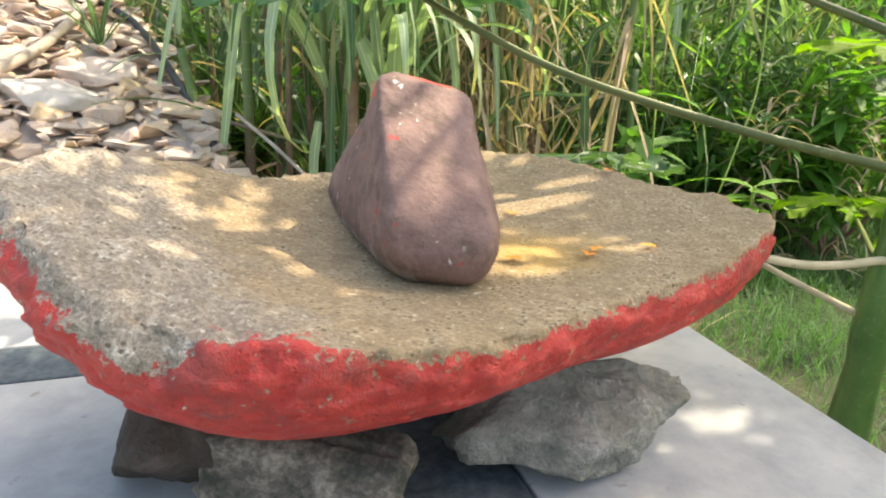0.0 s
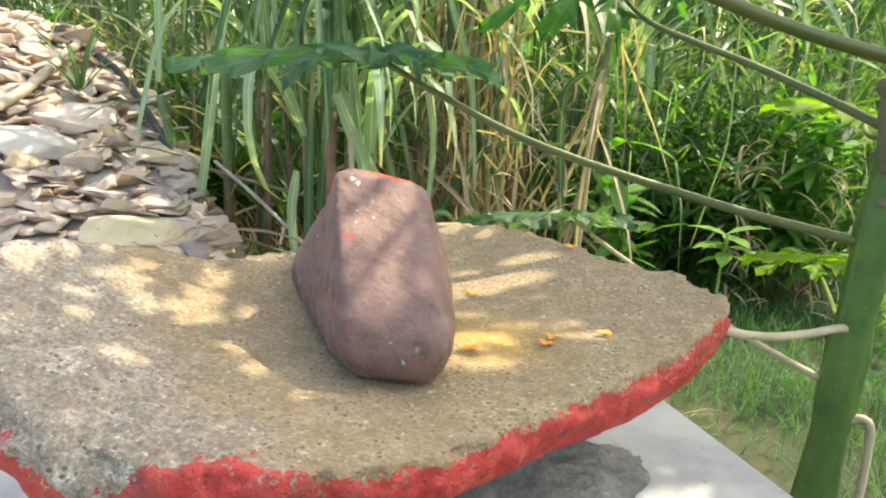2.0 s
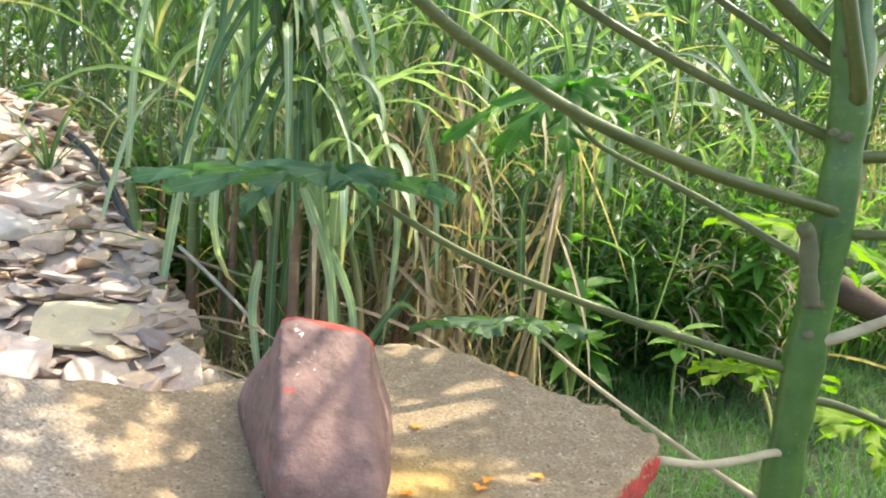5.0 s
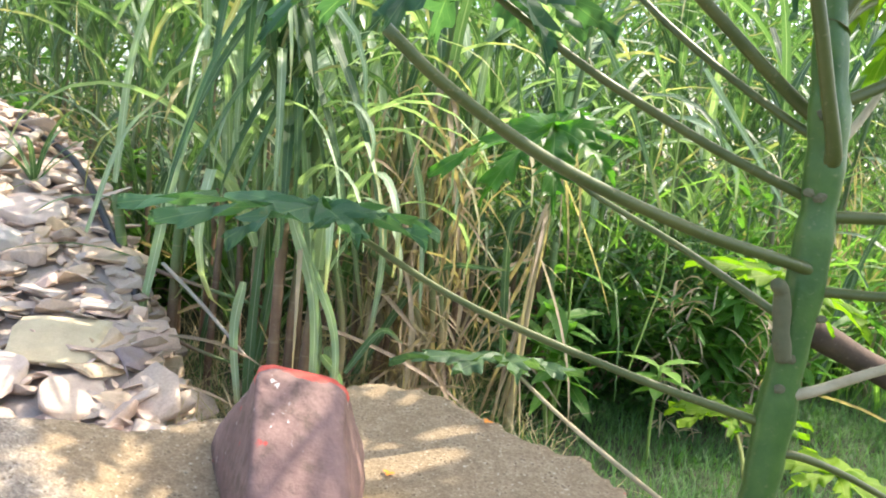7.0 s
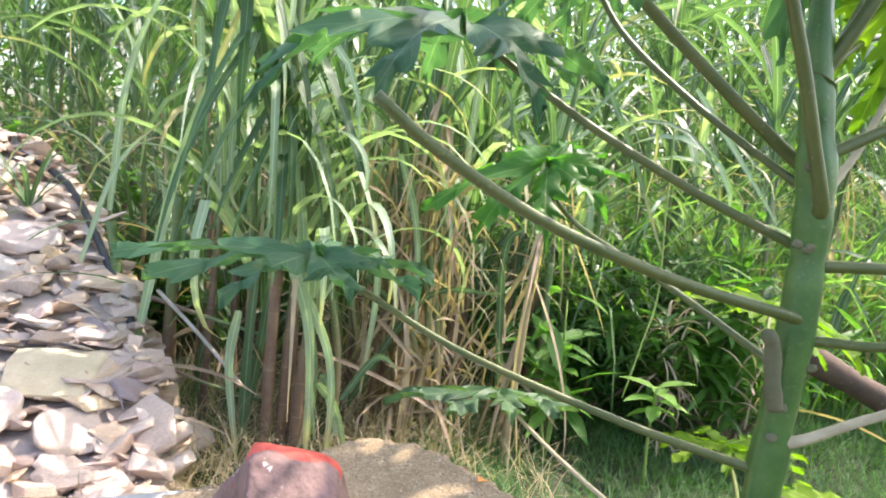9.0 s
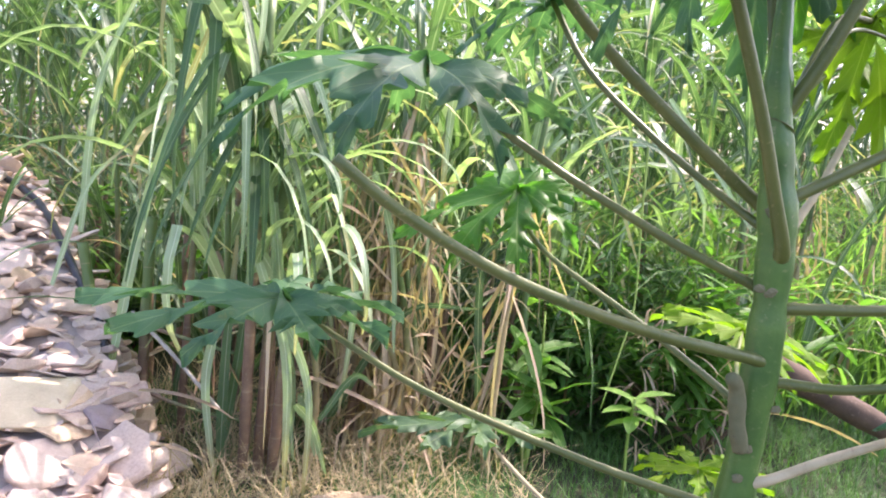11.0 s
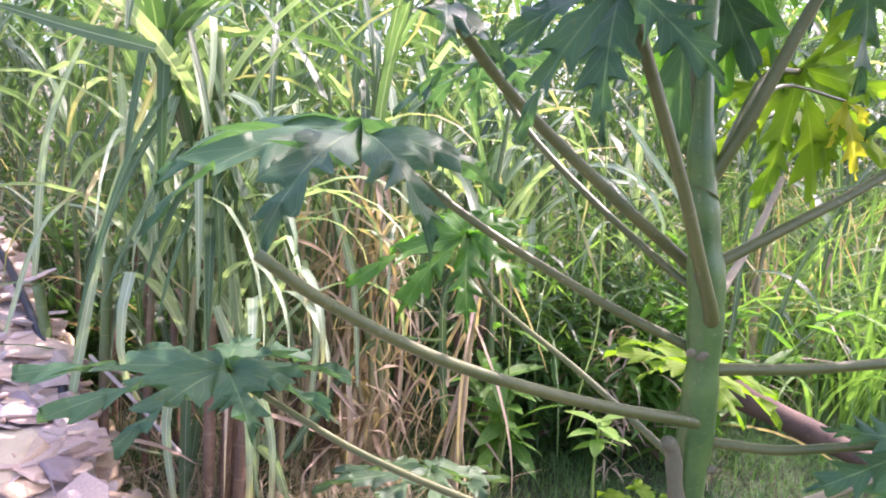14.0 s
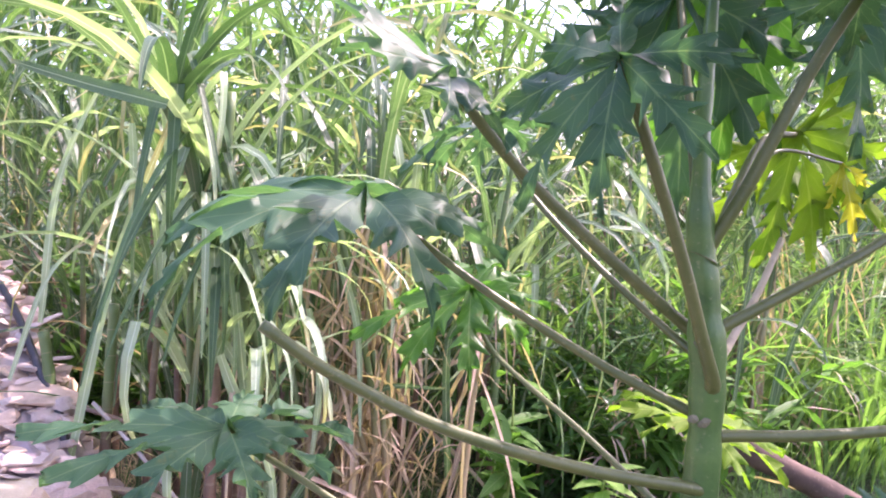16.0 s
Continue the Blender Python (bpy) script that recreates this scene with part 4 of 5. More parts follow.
    leaf_on(ys, (0.815, 0.900, 0.800), (0.3, -0.1, -0.9), (-0.1, -0.9, 0.3), 0.12, 0.3, 17, MAT_PAPAYA_YELLOW, "small bright yellow leaf against the light", 3, 35.0)
    # leaves high on the crown, whose gaps let the light through to the quern
    for p2, az, sz, dr, seed, lobes, spread in SHADE:
        leaf_on(rising(p2), p2, (math.cos(radians(az)), math.sin(radians(az)), 0.0), (0.05, 0.1, 1), sz, dr, seed, lobes=lobes, spread=spread)
    leaf_on(rising((0.585, 0.87, 1.035)), (0.585, 0.87, 1.035), (0.10, 0.0, -1.0), (0.2, -1.0, 0.15), 0.30, 0.35, 51, MAT_PAPAYA_BRIGHT, "bright green lobed leaf with light coming through", lobes=9, spread=120.0)
    leaf_on(rising((0.77, 0.85, 1.025)), (0.77, 0.85, 1.025), (0.1, -0.2, -0.9), (0.1, -1.0, 0.25), 0.24, 0.4, 52, lobes=7, spread=120.0)


build_crown()


def build_scars():
    for x, y, z, s in ((0.488, 0.69, 0.30, 0.016), (0.495, 0.683, 0.245, 0.014), (0.53, 0.683, 0.33, 0.012), (0.492, 0.69, 0.555, 0.014), (0.49, 0.685, 0.47, 0.013),
                       (0.527, 0.68, 0.06, 0.013), (0.489, 0.690, 0.332, 0.015), (0.4885, 0.692, 0.309, 0.017), (0.503, 0.6835, 0.280, 0.016), (0.504, 0.685, 0.466, 0.016)):
        ob = solid("bark_scar", bumpy_stone("bark_scar", (s * 1.1, s * 0.34, s * 0.8), int(z * 1000) + 500, 0.2, 3, 0.9), MAT_SCAR, papaya)
        ob.location = Vector((x, y, z)) - Vector(PAPAYA_BASE)


build_scars()


def build_stub():
    """A withered stalk that bends down and clings to the stem."""
    path = curve_points([(0.466, 0.677, 0.368), (0.477, 0.681, 0.356), (0.483, 0.683, 0.33), (0.487, 0.683, 0.305), (0.496, 0.686, 0.278)], 26)
    s = np.linspace(0, 1, 26)
    radii = 0.0095 + 0.0008 * np.sin(s * 17) - 0.003 * np.exp(-s * 8)
    part("leaf_stalk", tube(Geo(), path, radii, 10), MAT_SCAR, papaya, "withered brown stalk bent down against the stem", base=PAPAYA_BASE)


build_stub()


# ---- sugarcane ----
def heap_height(x, y):
    plane = -0.747 - 0.197 * x + 0.327 * y
    # right-hand edge of the heap, from its toe to its top
    edge = np.interp(y, [1.1, 1.25, 1.8, 2.05, 2.75, 3.2], [-0.30, -0.34, -0.60, -0.74, -1.28, -1.6])
    fall = max(0.0, x - edge) * 2.2
    back = max(0.0, y - 2.85) * 1.2
    side = max(0.0, -2.3 - x) * 0.9 + max(0.0, 1.10 - y) * 1.7
    return plane - fall - back - side


def cane_plant(seed, height, green, dry, lean=0.08, rows=11, low=0.05, hang=False, broad=1.0):
    """One cane: a jointed stalk with arching blades at its top and dry ones hanging below. Returns lists of pieces."""
    r = np.random.default_rng(seed)
    az = r.uniform(0, 2 * np.pi)
    bend = lean * r.uniform(0.4, 1.4)
    top = np.array([math.cos(az) * bend * height, math.sin(az) * bend * height, height])
    path = curve_points([(0, 0, -0.06), tuple(top * np.array([0.3, 0.3, 0.5])), tuple(top)], 28)
    s = np.linspace(0, 1, 28)
    rad = (0.0135 - 0.007 * s) * (1 + 0.12 * (np.arange(28) % 4 == 0))
    stalk = tube(Geo(), path, rad, 8)
    blades, straw = [], []
    for k in range(green):
        t = r.uniform(0.75, 1.0) if k % 5 < 2 else r.uniform(low, 0.72)
        p = np.array([np.interp(t, s, path[:, i]) for i in range(3)])
        g = Geo()
        a = r.uniform(0, 2 * np.pi)
        fold = (r.uniform(0.3, 0.7), r.uniform(50, 120)) if r.random() < 0.3 else None
        if t > 0.72:
            blade(g, p, a, r.uniform(52, 86), r.uniform(70, 175), r.uniform(0.7, 1.2), broad * r.uniform(0.026, 0.044), rows, 0.28, r.normal(0, 0.7), fold)
        else:
            blade(g, p, a, r.uniform(45, 85), r.uniform(60, 185), r.uniform(0.5, 1.1), broad * r.uniform(0.016, 0.040), rows, 0.28, r.normal(0, 0.9), fold)
        blades.append(g)
    for k in range(dry):
        t = r.uniform(0.2, 0.85) if hang else r.uniform(0.08, 0.6)
        p = np.array([np.interp(t, s, path[:, i]) for i in range(3)])
        g = Geo()
        blade(g, p, r.uniform(0, 2 * np.pi), r.uniform(-86, -45) if hang else r.uniform(-60, 40), r.uniform(0, 40) if hang else r.uniform(30, 100), r.uniform(0.25, 0.6), r.uniform(0.009, 0.024), 8, 0.5, r.normal(0, 1.5))
        straw.append(g)
    return stalk, blades, straw


def cane_object(seed, height, green, dry, blade_mat, stalk_mat, label, group, lean=0.08, low=0.05, hang=False, broad=1.0):
    stalk, blades, straw = cane_plant(seed, height, green, dry, lean, low=low, hang=hang, broad=broad)
    base = root("sugarcane", (0, 0, 0), label, "sugarcane", group)
    part("stalk", stalk, stalk_mat, base)
    for g in blades:
        part("blade", g, blade_mat, base)
    for g in straw:
        part("dry_blade", g, MAT_STRAW, base, "dry straw-brown blade")
    return base


def build_canes():
    green = "sugarcane with arching green blades and a brown jointed stalk"
    pale = "sugarcane with broad grey-green blades and a reddish-brown stalk"
    dry = "sugarcane with a straw-coloured stalk and dry hanging blades"
    protos = [cane_object(100 + i, 0.95 + 0.13 * i, 17, 4, MAT_CANE, MAT_STALK, green, "canes behind the quern") for i in range(5)]
    pales = [cane_object(120 + i, 0.95 + 0.1 * i, 11, 2, MAT_CANE_PALE, MAT_STALK, pale, "canes behind the quern", low=0.5, broad=1.35) for i in range(3)]
    drys = [cane_object(140 + i, 1.2 + 0.1 * i, 5, 20, MAT_CANE, MAT_STALK_PALE, dry, "canes behind the quern", low=0.6, hang=True) for i in range(3)]
    spots = [
        (pales, [(-0.33, 1.86), (-0.19, 1.83), (-0.50, 2.05), (-0.05, 2.25), (0.30, 2.28), (0.62, 2.46), (0.82, 2.70), (1.30, 2.62)]),
        (drys, [(0.44, 1.86), (0.10, 2.10), (0.13, 1.98), (0.16, 2.16), (0.05, 2.18), (0.20, 2.08), (1.60, 2.65), (1.80, 2.55), (1.95, 2.75), (2.15, 2.6)]),
        (protos, [(0.34, 2.35), (-0.12, 2.35), (-0.45, 2.25), (-0.38, 2.35), (-0.62, 2.4), (-0.75, 2.55), (-0.95, 2.75), (-1.15, 3.0), (-1.4, 3.2), (-0.2, 2.5), (0.35, 2.5),
                  (0.55, 2.6), (0.7, 2.75), (0.95, 2.8), (1.25, 2.7), (1.5, 2.85), (1.75, 2.6), (1.45, 2.3), (-0.85, 3.1), (-0.5, 2.9), (0.0, 2.8), (0.85, 3.1), (1.2, 3.2), (2.0, 3.0), (-1.75, 3.4), (0.4, 3.1), (-0.3, 3.2)]),
    ]
    r = np.random.default_rng(55)
    for kinds, places in spots:
        for n, (x, y) in enumerate(places):
            m = pose(x, y, ground_height(x, y), 0, 0, r.uniform(0, 360))
            ob = kinds[n % len(kinds)]
            if n < len(kinds):
                ob.matrix_basis = m
            else:
                copy_thing(ob, m @ Matrix.Scale(r.uniform(0.88, 1.1), 4))
    # the field beyond
    far = [cane_plant(200 + i, 1.60 + 0.20 * (i % 5), 24, 4, rows=8) for i in range(10)]
    leaves, stalks, straws = Geo(), Geo(), Geo()
    for k in range(430):
        x, y = r.uniform(-7, 8), r.uniform(3.2, 8.5)
        stalk, blades, straw = far[k % 10]
        a, sc = r.uniform(0, 2 * np.pi), r.uniform(0.85, 1.12)
        turn = np.array([[math.cos(a), -math.sin(a), 0], [math.sin(a), math.cos(a), 0], [0, 0, 1]]) * sc
        at = np.array([x, y, ground_height(x, y)])
        for src, dst in ((([stalk]), stalks), (blades, leaves), (straw, straws)):
            for g in src:
                dst.add(g.v[0] @ turn.T + at, g.f, g.uv[0])
    tall = Geo()
    for k in range(3600):
        x, y = r.uniform(0.55, 5.0), r.uniform(2.35, 5.0)
        if x < 0.3 * y:
            continue
        blade(tall, (x, y, ground_height(x, y)), r.uniform(0, 6.28), r.uniform(55, 88), r.uniform(20, 170), r.uniform(0.5, 1.5), r.uniform(0.008, 0.024), 8, 0.28, r.normal(0, 0.8))
    for k in range(2600):
        x, y = r.uniform(-3.2, 4.2), r.uniform(2.75, 5.2)
        if heap_height(x, y) > GROUND:
            continue
        blade(leaves, (x, y, ground_height(x, y)), r.uniform(0, 6.28), r.uniform(66, 88), r.uniform(30, 150), r.uniform(0.5, 1.25), r.uniform(0.020, 0.042), 8, 0.28, r.normal(0, 0.6))
    tagged(solid("cane_field_blades", leaves.mesh("cane_field_blades"), MAT_CANE_FAR), "dense green sugarcane blades of the field beyond", "sugarcane", kind="stuff")
    tagged(solid("tall_grass", tall.mesh("tall_grass"), MAT_TALLGRASS), "tall bright yellow-green grass behind the shrubs", "grass", kind="stuff")
    tagged(solid("cane_field_stalks", stalks.mesh("cane_field_stalks"), MAT_STALK), "brown sugarcane stalks of the field beyond", "sugarcane", kind="stuff")
    tagged(solid("cane_field_straw", straws.mesh("cane_field_straw"), MAT_STRAW), "dry straw-coloured cane blades of the field beyond", "sugarcane", kind="stuff")


build_canes()


def arc(clump, start, end, bow, width, material):
    """A long blade from start to end, whose middle is bowed sideways and up."""
    a, b = np.array(start), np.array(end)
    mid = (a + b) / 2 + np.array((bow[0], 0.02, bow[1]))
    path = curve_points([a, mid, b], 18)
    tang = np.gradient(path, axis=0)
    tang /= np.linalg.norm(tang, axis=1)[:, None]
    face = np.array((0.35 * math.sin(9 * a[0]), -1.0, 0.3 + 0.3 * math.sin(7 * a[2])))
    side = np.cross(tang, face)
    side /= np.linalg.norm(side, axis=1)[:, None]
    lift = np.cross(side, tang)
    s = np.linspace(0, 1, 18)
    w = width / 2 * np.minimum(1, 0.6 + 2 * s) * np.clip(1 - s, 0.02, 1) ** 0.4
    rows = [np.stack([path[i] - side[i] * w[i] + lift[i] * w[i] * 0.25, path[i], path[i] + side[i] * w[i] + lift[i] * w[i] * 0.25]) for i in range(18)]
    faces = [(3 * i + k, 3 * i + k + 1, 3 * i + k + 4, 3 * i + k + 3) for i in range(17) for k in (0, 1)]
    g = Geo().add(np.concatenate(rows), faces, [(u, v) for v in s for u in (0, 0.5, 1)])
    part("blade", g, material, clump, base=tuple(clump.location))


def clump_root(x, y, label, stalks):
    base = (x, y, ground_height(x, y))
    ob = root("sugarcane", base, label, "sugarcane", "canes behind the quern")
    for dx, dy, tall in stalks:
        path = curve_points([(x + dx, y + dy, base[2] - 0.05), (x + dx * 1.3, y + dy, base[2] + tall / 2), (x + dx * 1.8, y + dy + 0.03, base[2] + tall)], 26)
        part("stalk", tube(Geo(), path, 0.015 * (1 + 0.12 * (np.arange(26) % 5 == 0)), 10), MAT_STALK, ob, base=base)
    return ob


def build_left_clump():
    clump = clump_root(-0.60, 1.95, "tall sugarcane clump with long pale drooping blades beside the rubble", ((0.0, 0.05, 0.7), (-0.12, 0.1, 0.6)))
    arc(clump, (-0.78, 1.98, 0.30), (-0.54, 1.92, 1.14), (-0.07, 0.02), 0.029, MAT_CANE_PALE)
    arc(clump, (-0.65, 1.88, -0.06), (-0.38, 1.82, 0.96), (-0.035, 0.03), 0.031, MAT_CANE_PALE)
    arc(clump, (-0.57, 2.03, 0.89), (-0.55, 1.98, 0.61), (0.00, 0.01), 0.026, MAT_CANE_PALE)
    arc(clump, (-0.81, 1.88, 0.16), (-0.61, 1.87, 0.57), (-0.02, 0.07), 0.022, MAT_CANE_PALE)


build_left_clump()

def build_mid_clump():
    clump = clump_root(-0.25, 1.76, "sugarcane clump with reddish-brown stalks and grey-green blades", ((0.0, 0.0, 1.30), (0.035, 0.02, 0.85), (0.075, -0.01, 0.75)))
    arc(clump, (-0.33, 1.83, 0.96), (-0.23, 1.82, 0.72), (0.00, 0.01), 0.045, MAT_CANE_PALE)
    arc(clump, (-0.27, 1.73, 0.38), (-0.13, 1.72, -0.25), (0.04, 0.10), 0.030, MAT_CANE_PALE)
    arc(clump, (-0.20, 1.72, 0.45), (-0.11, 1.71, -0.24), (-0.01, 0.05), 0.032, MAT_CANE_PALE)
    arc(clump, (-0.11, 1.68, -0.07), (-0.02, 1.68, -0.26), (0.00, 0.03), 0.030, MAT_CANE_PALE)
    arc(clump, (-0.33, 1.70, 0.10), (-0.30, 1.66, -0.30), (-0.03, 0.05), 0.030, MAT_CANE_PALE)
    arc(clump, (-0.22, 1.66, 0.30), (-0.12, 1.62, -0.30), (0.03, 0.06), 0.034, MAT_CANE_PALE)
    arc(clump, (-0.19, 1.68, 0.22), (-0.07, 1.60, -0.31), (0.05, 0.03), 0.028, MAT_CANE_PALE)
    arc(clump, (-0.02, 1.82, 0.40), (0.00, 1.78, -0.12), (0.03, 0.05), 0.026, MAT_CANE_PALE)
    arc(clump, (0.05, 1.84, 0.55), (0.14, 1.80, 0.05), (0.02, 0.04), 0.024, MAT_CANE_PALE)
    arc(clump, (-0.31, 1.75, -0.26), (-0.30, 1.78, 0.35), (-0.01, -0.02), 0.034, MAT_CANE)
    arc(clump, (-0.19, 1.98, 0.42), (-0.02, 1.97, -0.06), (0.01, 0.09), 0.026, MAT_CANE_PALE)
    arc(clump, (-0.04, 1.91, -0.21), (0.38, 1.85, 0.18), (-0.01, 0.15), 0.026, MAT_CANE)
    arc(clump, (-0.05, 1.73, -0.13), (0.10, 1.72, -0.03), (0.01, 0.07), 0.022, MAT_CANE)
    arc(clump, (0.28, 2.05, 0.91), (0.26, 2.05, 0.47), (-0.00, 0.03), 0.032, MAT_CANE_PALE)
    arc(clump, (0.07, 2.03, 0.52), (0.18, 2.08, 0.32), (-0.00, 0.01), 0.028, MAT_CANE_PALE)
    arc(clump, (-0.06, 2.30, 1.18), (0.05, 2.33, 0.86), (0.03, 0.07), 0.024, MAT_CANE)
    arc(clump, (-0.14, 2.28, 1.06), (-0.13, 2.33, 0.76), (0.02, 0.03), 0.026, MAT_CANE)
    arc(clump, (0.09, 2.18, 0.81), (0.19, 2.21, 1.24), (-0.03, 0.09), 0.030, MAT_CANE)
    arc(clump, (-0.12, 2.18, 0.83), (-0.07, 2.17, 1.22), (0.11, 0.03), 0.024, MAT_CANE)
    arc(clump, (-0.32, 1.48, 0.88), (-0.65, 1.51, 0.95), (-0.01, 0.00), 0.040, MAT_CANE)
    arc(clump, (-0.33, 1.85, -0.32), (-0.29, 1.84, 0.53), (0.03, 0.08), 0.030, MAT_CANE)
    arc(clump, (-0.14, 1.80, -0.28), (-0.20, 1.80, 0.20), (0.03, 0.00), 0.036, MAT_CANE_PALE)
    arc(clump, (-0.05, 1.75, -0.24), (-0.11, 1.78, -0.12), (-0.02, 0.09), 0.030, MAT_CANE_PALE)
    arc(clump, (-0.25, 1.90, 0.35), (-0.35, 1.93, 0.91), (0.05, -0.04), 0.030, MAT_CANE)
    arc(clump, (-0.08, 2.00, 0.32), (-0.12, 2.00, 0.69), (0.01, 0.02), 0.030, MAT_CANE_PALE)
    arc(clump, (0.18, 2.10, 0.34), (0.03, 2.13, 0.45), (-0.04, 0.13), 0.022, MAT_CANE)

    r = np.random.default_rng(88)
    for k in range(15):
        g = blade(Geo(), (-0.391, 1.780, 0.899), k * 2.4 + r.uniform(-0.3, 0.3), r.uniform(25, 78), r.uniform(50, 120), r.uniform(0.5, 0.85), r.uniform(0.036, 0.05), 12, 0.25, r.normal(0, 0.3))
        part("blade", g, MAT_CANE_DARK, clump, base=tuple(clump.location))
    for k in range(12):
        g = blade(Geo(), (-0.25 + r.uniform(-0.03, 0.16), 1.72 + r.uniform(-0.04, 0.05), r.uniform(0.12, 0.50)), r.uniform(-1.9, 0.6), r.uniform(55, 82), r.uniform(165, 215), r.uniform(0.5, 0.8), r.uniform(0.026, 0.04), 14, 0.25, r.normal(0, 0.5))
        part("blade", g, MAT_CANE_PALE, clump, "pale grey-green drooping blade", base=tuple(clump.location))
    sheath = curve_points([(-0.25, 1.76, 0.50), (-0.31, 1.765, 0.72), (-0.391, 1.780, 0.899)], 16)
    part("sheath", tube(Geo(), sheath, np.linspace(0.012, 0.019, 16), 10), MAT_CANE_DARK, clump, "dark green leaf sheath", base=tuple(clump.location))
    # blades that fold over and hang down along the stalk
    for k in range(30):
        t = r.uniform(0.0, 1.0)
        p = np.array((-0.25, 1.75, 0.42)) * (1 - t) + np.array((-0.37, 1.77, 0.86)) * t
        pale = k % 3 == 0
        g = blade(Geo(), p, r.uniform(-2.4, 0.5), r.uniform(50, 84), r.uniform(20, 60), r.uniform(0.45, 0.75), r.uniform(0.024, 0.040), 14, 0.3, r.normal(0, 0.5), (r.uniform(0.12, 0.34), r.uniform(105, 135)))
        part("blade", g, MAT_CANE_PALE if pale else MAT_CANE_DARK, clump, "pale grey-green drooping blade" if pale else "", base=tuple(clump.location))


build_mid_clump()


def build_straw():
    """Broken dry blades caught in a heap between the canes."""
    r = np.random.default_rng(66)
    base = (0.12, 2.0, ground_height(0.12, 2.0))
    heap = root("straw_tangle", base, "tangle of dry pinkish-brown cane blades caught between stalks", "dry leaves")
    for k in range(190):
        g = Geo()
        z = GROUND + 0.80 * r.random() ** 1.3
        p = (0.12 + r.normal(0, 0.11) - 0.10 * max(0.0, z), 1.98 + r.normal(0, 0.08), z)
        steep = r.random() < 0.6
        blade(g, p, r.uniform(0, 6.28), r.uniform(60, 100) if steep else r.uniform(-40, 40), r.uniform(10, 110), r.uniform(0.15, 0.55), r.uniform(0.006, 0.020), 7, 0.5, r.normal(0, 1.5), (r.uniform(0.3, 0.7), r.uniform(20, 110)) if r.random() < 0.5 else None)
        part("dry_blade", g, MAT_STRAW, heap, base=base)
    for k in range(14):
        x, y = 0.10 + r.normal(0, 0.12), 2.02 + r.normal(0, 0.07)
        path = curve_points([(x, y, GROUND - 0.05), (x + r.normal(0, 0.04), y, GROUND + 0.35), (x + r.normal(-0.04, 0.08), y + r.normal(0, 0.04), GROUND + r.uniform(0.6, 1.05))], 20)
        part("stalk", tube(Geo(), path, 0.010 * (1 + 0.12 * (np.arange(20) % 5 == 0)), 8), MAT_STALK_PALE if k % 3 else MAT_STALK, heap, base=base)


build_straw()


def build_right_clump():
    clump = clump_root(0.62, 2.10, "sugarcane clump with long yellow-green blades by the shrub", ((0.0, 0.15, 0.6),))
    arc(clump, (0.64, 2.15, 0.96), (0.97, 2.14, 0.30), (0.00, 0.05), 0.024, MAT_CANE)
    arc(clump, (0.93, 1.30, 0.32), (1.02, 1.33, 0.76), (-0.01, 0.05), 0.018, MAT_CANE)
    arc(clump, (1.50, 2.00, 0.06), (1.67, 2.03, 0.16), (-0.02, 0.15), 0.030, MAT_CANE)
    arc(clump, (1.49, 2.00, -0.10), (1.77, 2.03, 0.67), (-0.03, 0.06), 0.030, MAT_CANE)
    arc(clump, (1.03, 2.20, 0.88), (1.41, 2.23, 0.45), (0.00, 0.02), 0.030, MAT_CANE_PALE)
    arc(clump, (0.41, 1.90, -0.11), (0.45, 1.93, 0.38), (-0.04, 0.15), 0.028, MAT_CANE)


build_right_clump()


# ---- low plants ----
def build_grass():
    r = np.random.default_rng(9)
    g, d = Geo(), Geo()
    for k in range(62000):
        x, y = r.uniform(0.15, 3.5), r.uniform(0.85, 3.6)
        rim = min(3.3 - x, y - 0.95, 1.0) + 0.5 * noise.noise(Vector((x * 1.3, y * 1.3, 9)))
        if r.random() > min(0.70 + 0.65 * noise.noise(Vector((x * 2.5, y * 2.5, 5))), 0.25 + 2.2 * rim):
            continue
        blade(g, (x, y, ground_height(x, y) - 0.005), r.uniform(0, 6.28), r.uniform(35, 85), r.uniform(30, 130), r.uniform(0.04, 0.13), r.uniform(0.002, 0.0046), 4, 0.2)
    for k in range(8000):
        x, y = r.uniform(-1.2, 0.45), r.uniform(1.0, 2.5)
        blade(g, (x, y, ground_height(x, y) - 0.005), r.uniform(0, 6.28), r.uniform(35, 85), r.uniform(30, 130), r.uniform(0.04, 0.12), r.uniform(0.002, 0.004), 4, 0.2)
    for k in range(2600):
        x, y = r.uniform(-0.7, 0.55), r.uniform(1.15, 2.6)
        blade(d, (x, y, ground_height(x, y) + 0.01), r.uniform(0, 6.28), r.uniform(-5, 70), r.uniform(10, 90), r.uniform(0.06, 0.28), r.uniform(0.0015, 0.005), 4, 0.3)
    for k in range(1900):
        x, y = r.uniform(-0.75, 0.30), r.uniform(1.2, 2.0)
        blade(d, (x, y, ground_height(x, y) + r.uniform(0.0, 0.05)), r.uniform(0, 6.28), r.uniform(-5, 60), r.uniform(10, 90), r.uniform(0.06, 0.22), r.uniform(0.0015, 0.005), 4, 0.3)
    tagged(solid("grass", g.mesh("grass"), MAT_GRASS), "fine green lawn grass under the papaya", "grass", kind="stuff")
    tagged(solid("dry_grass", d.mesh("dry_grass"), MAT_DRYGRASS), "straw-coloured dry grass and litter round the canes", "grass", kind="stuff")


build_grass()


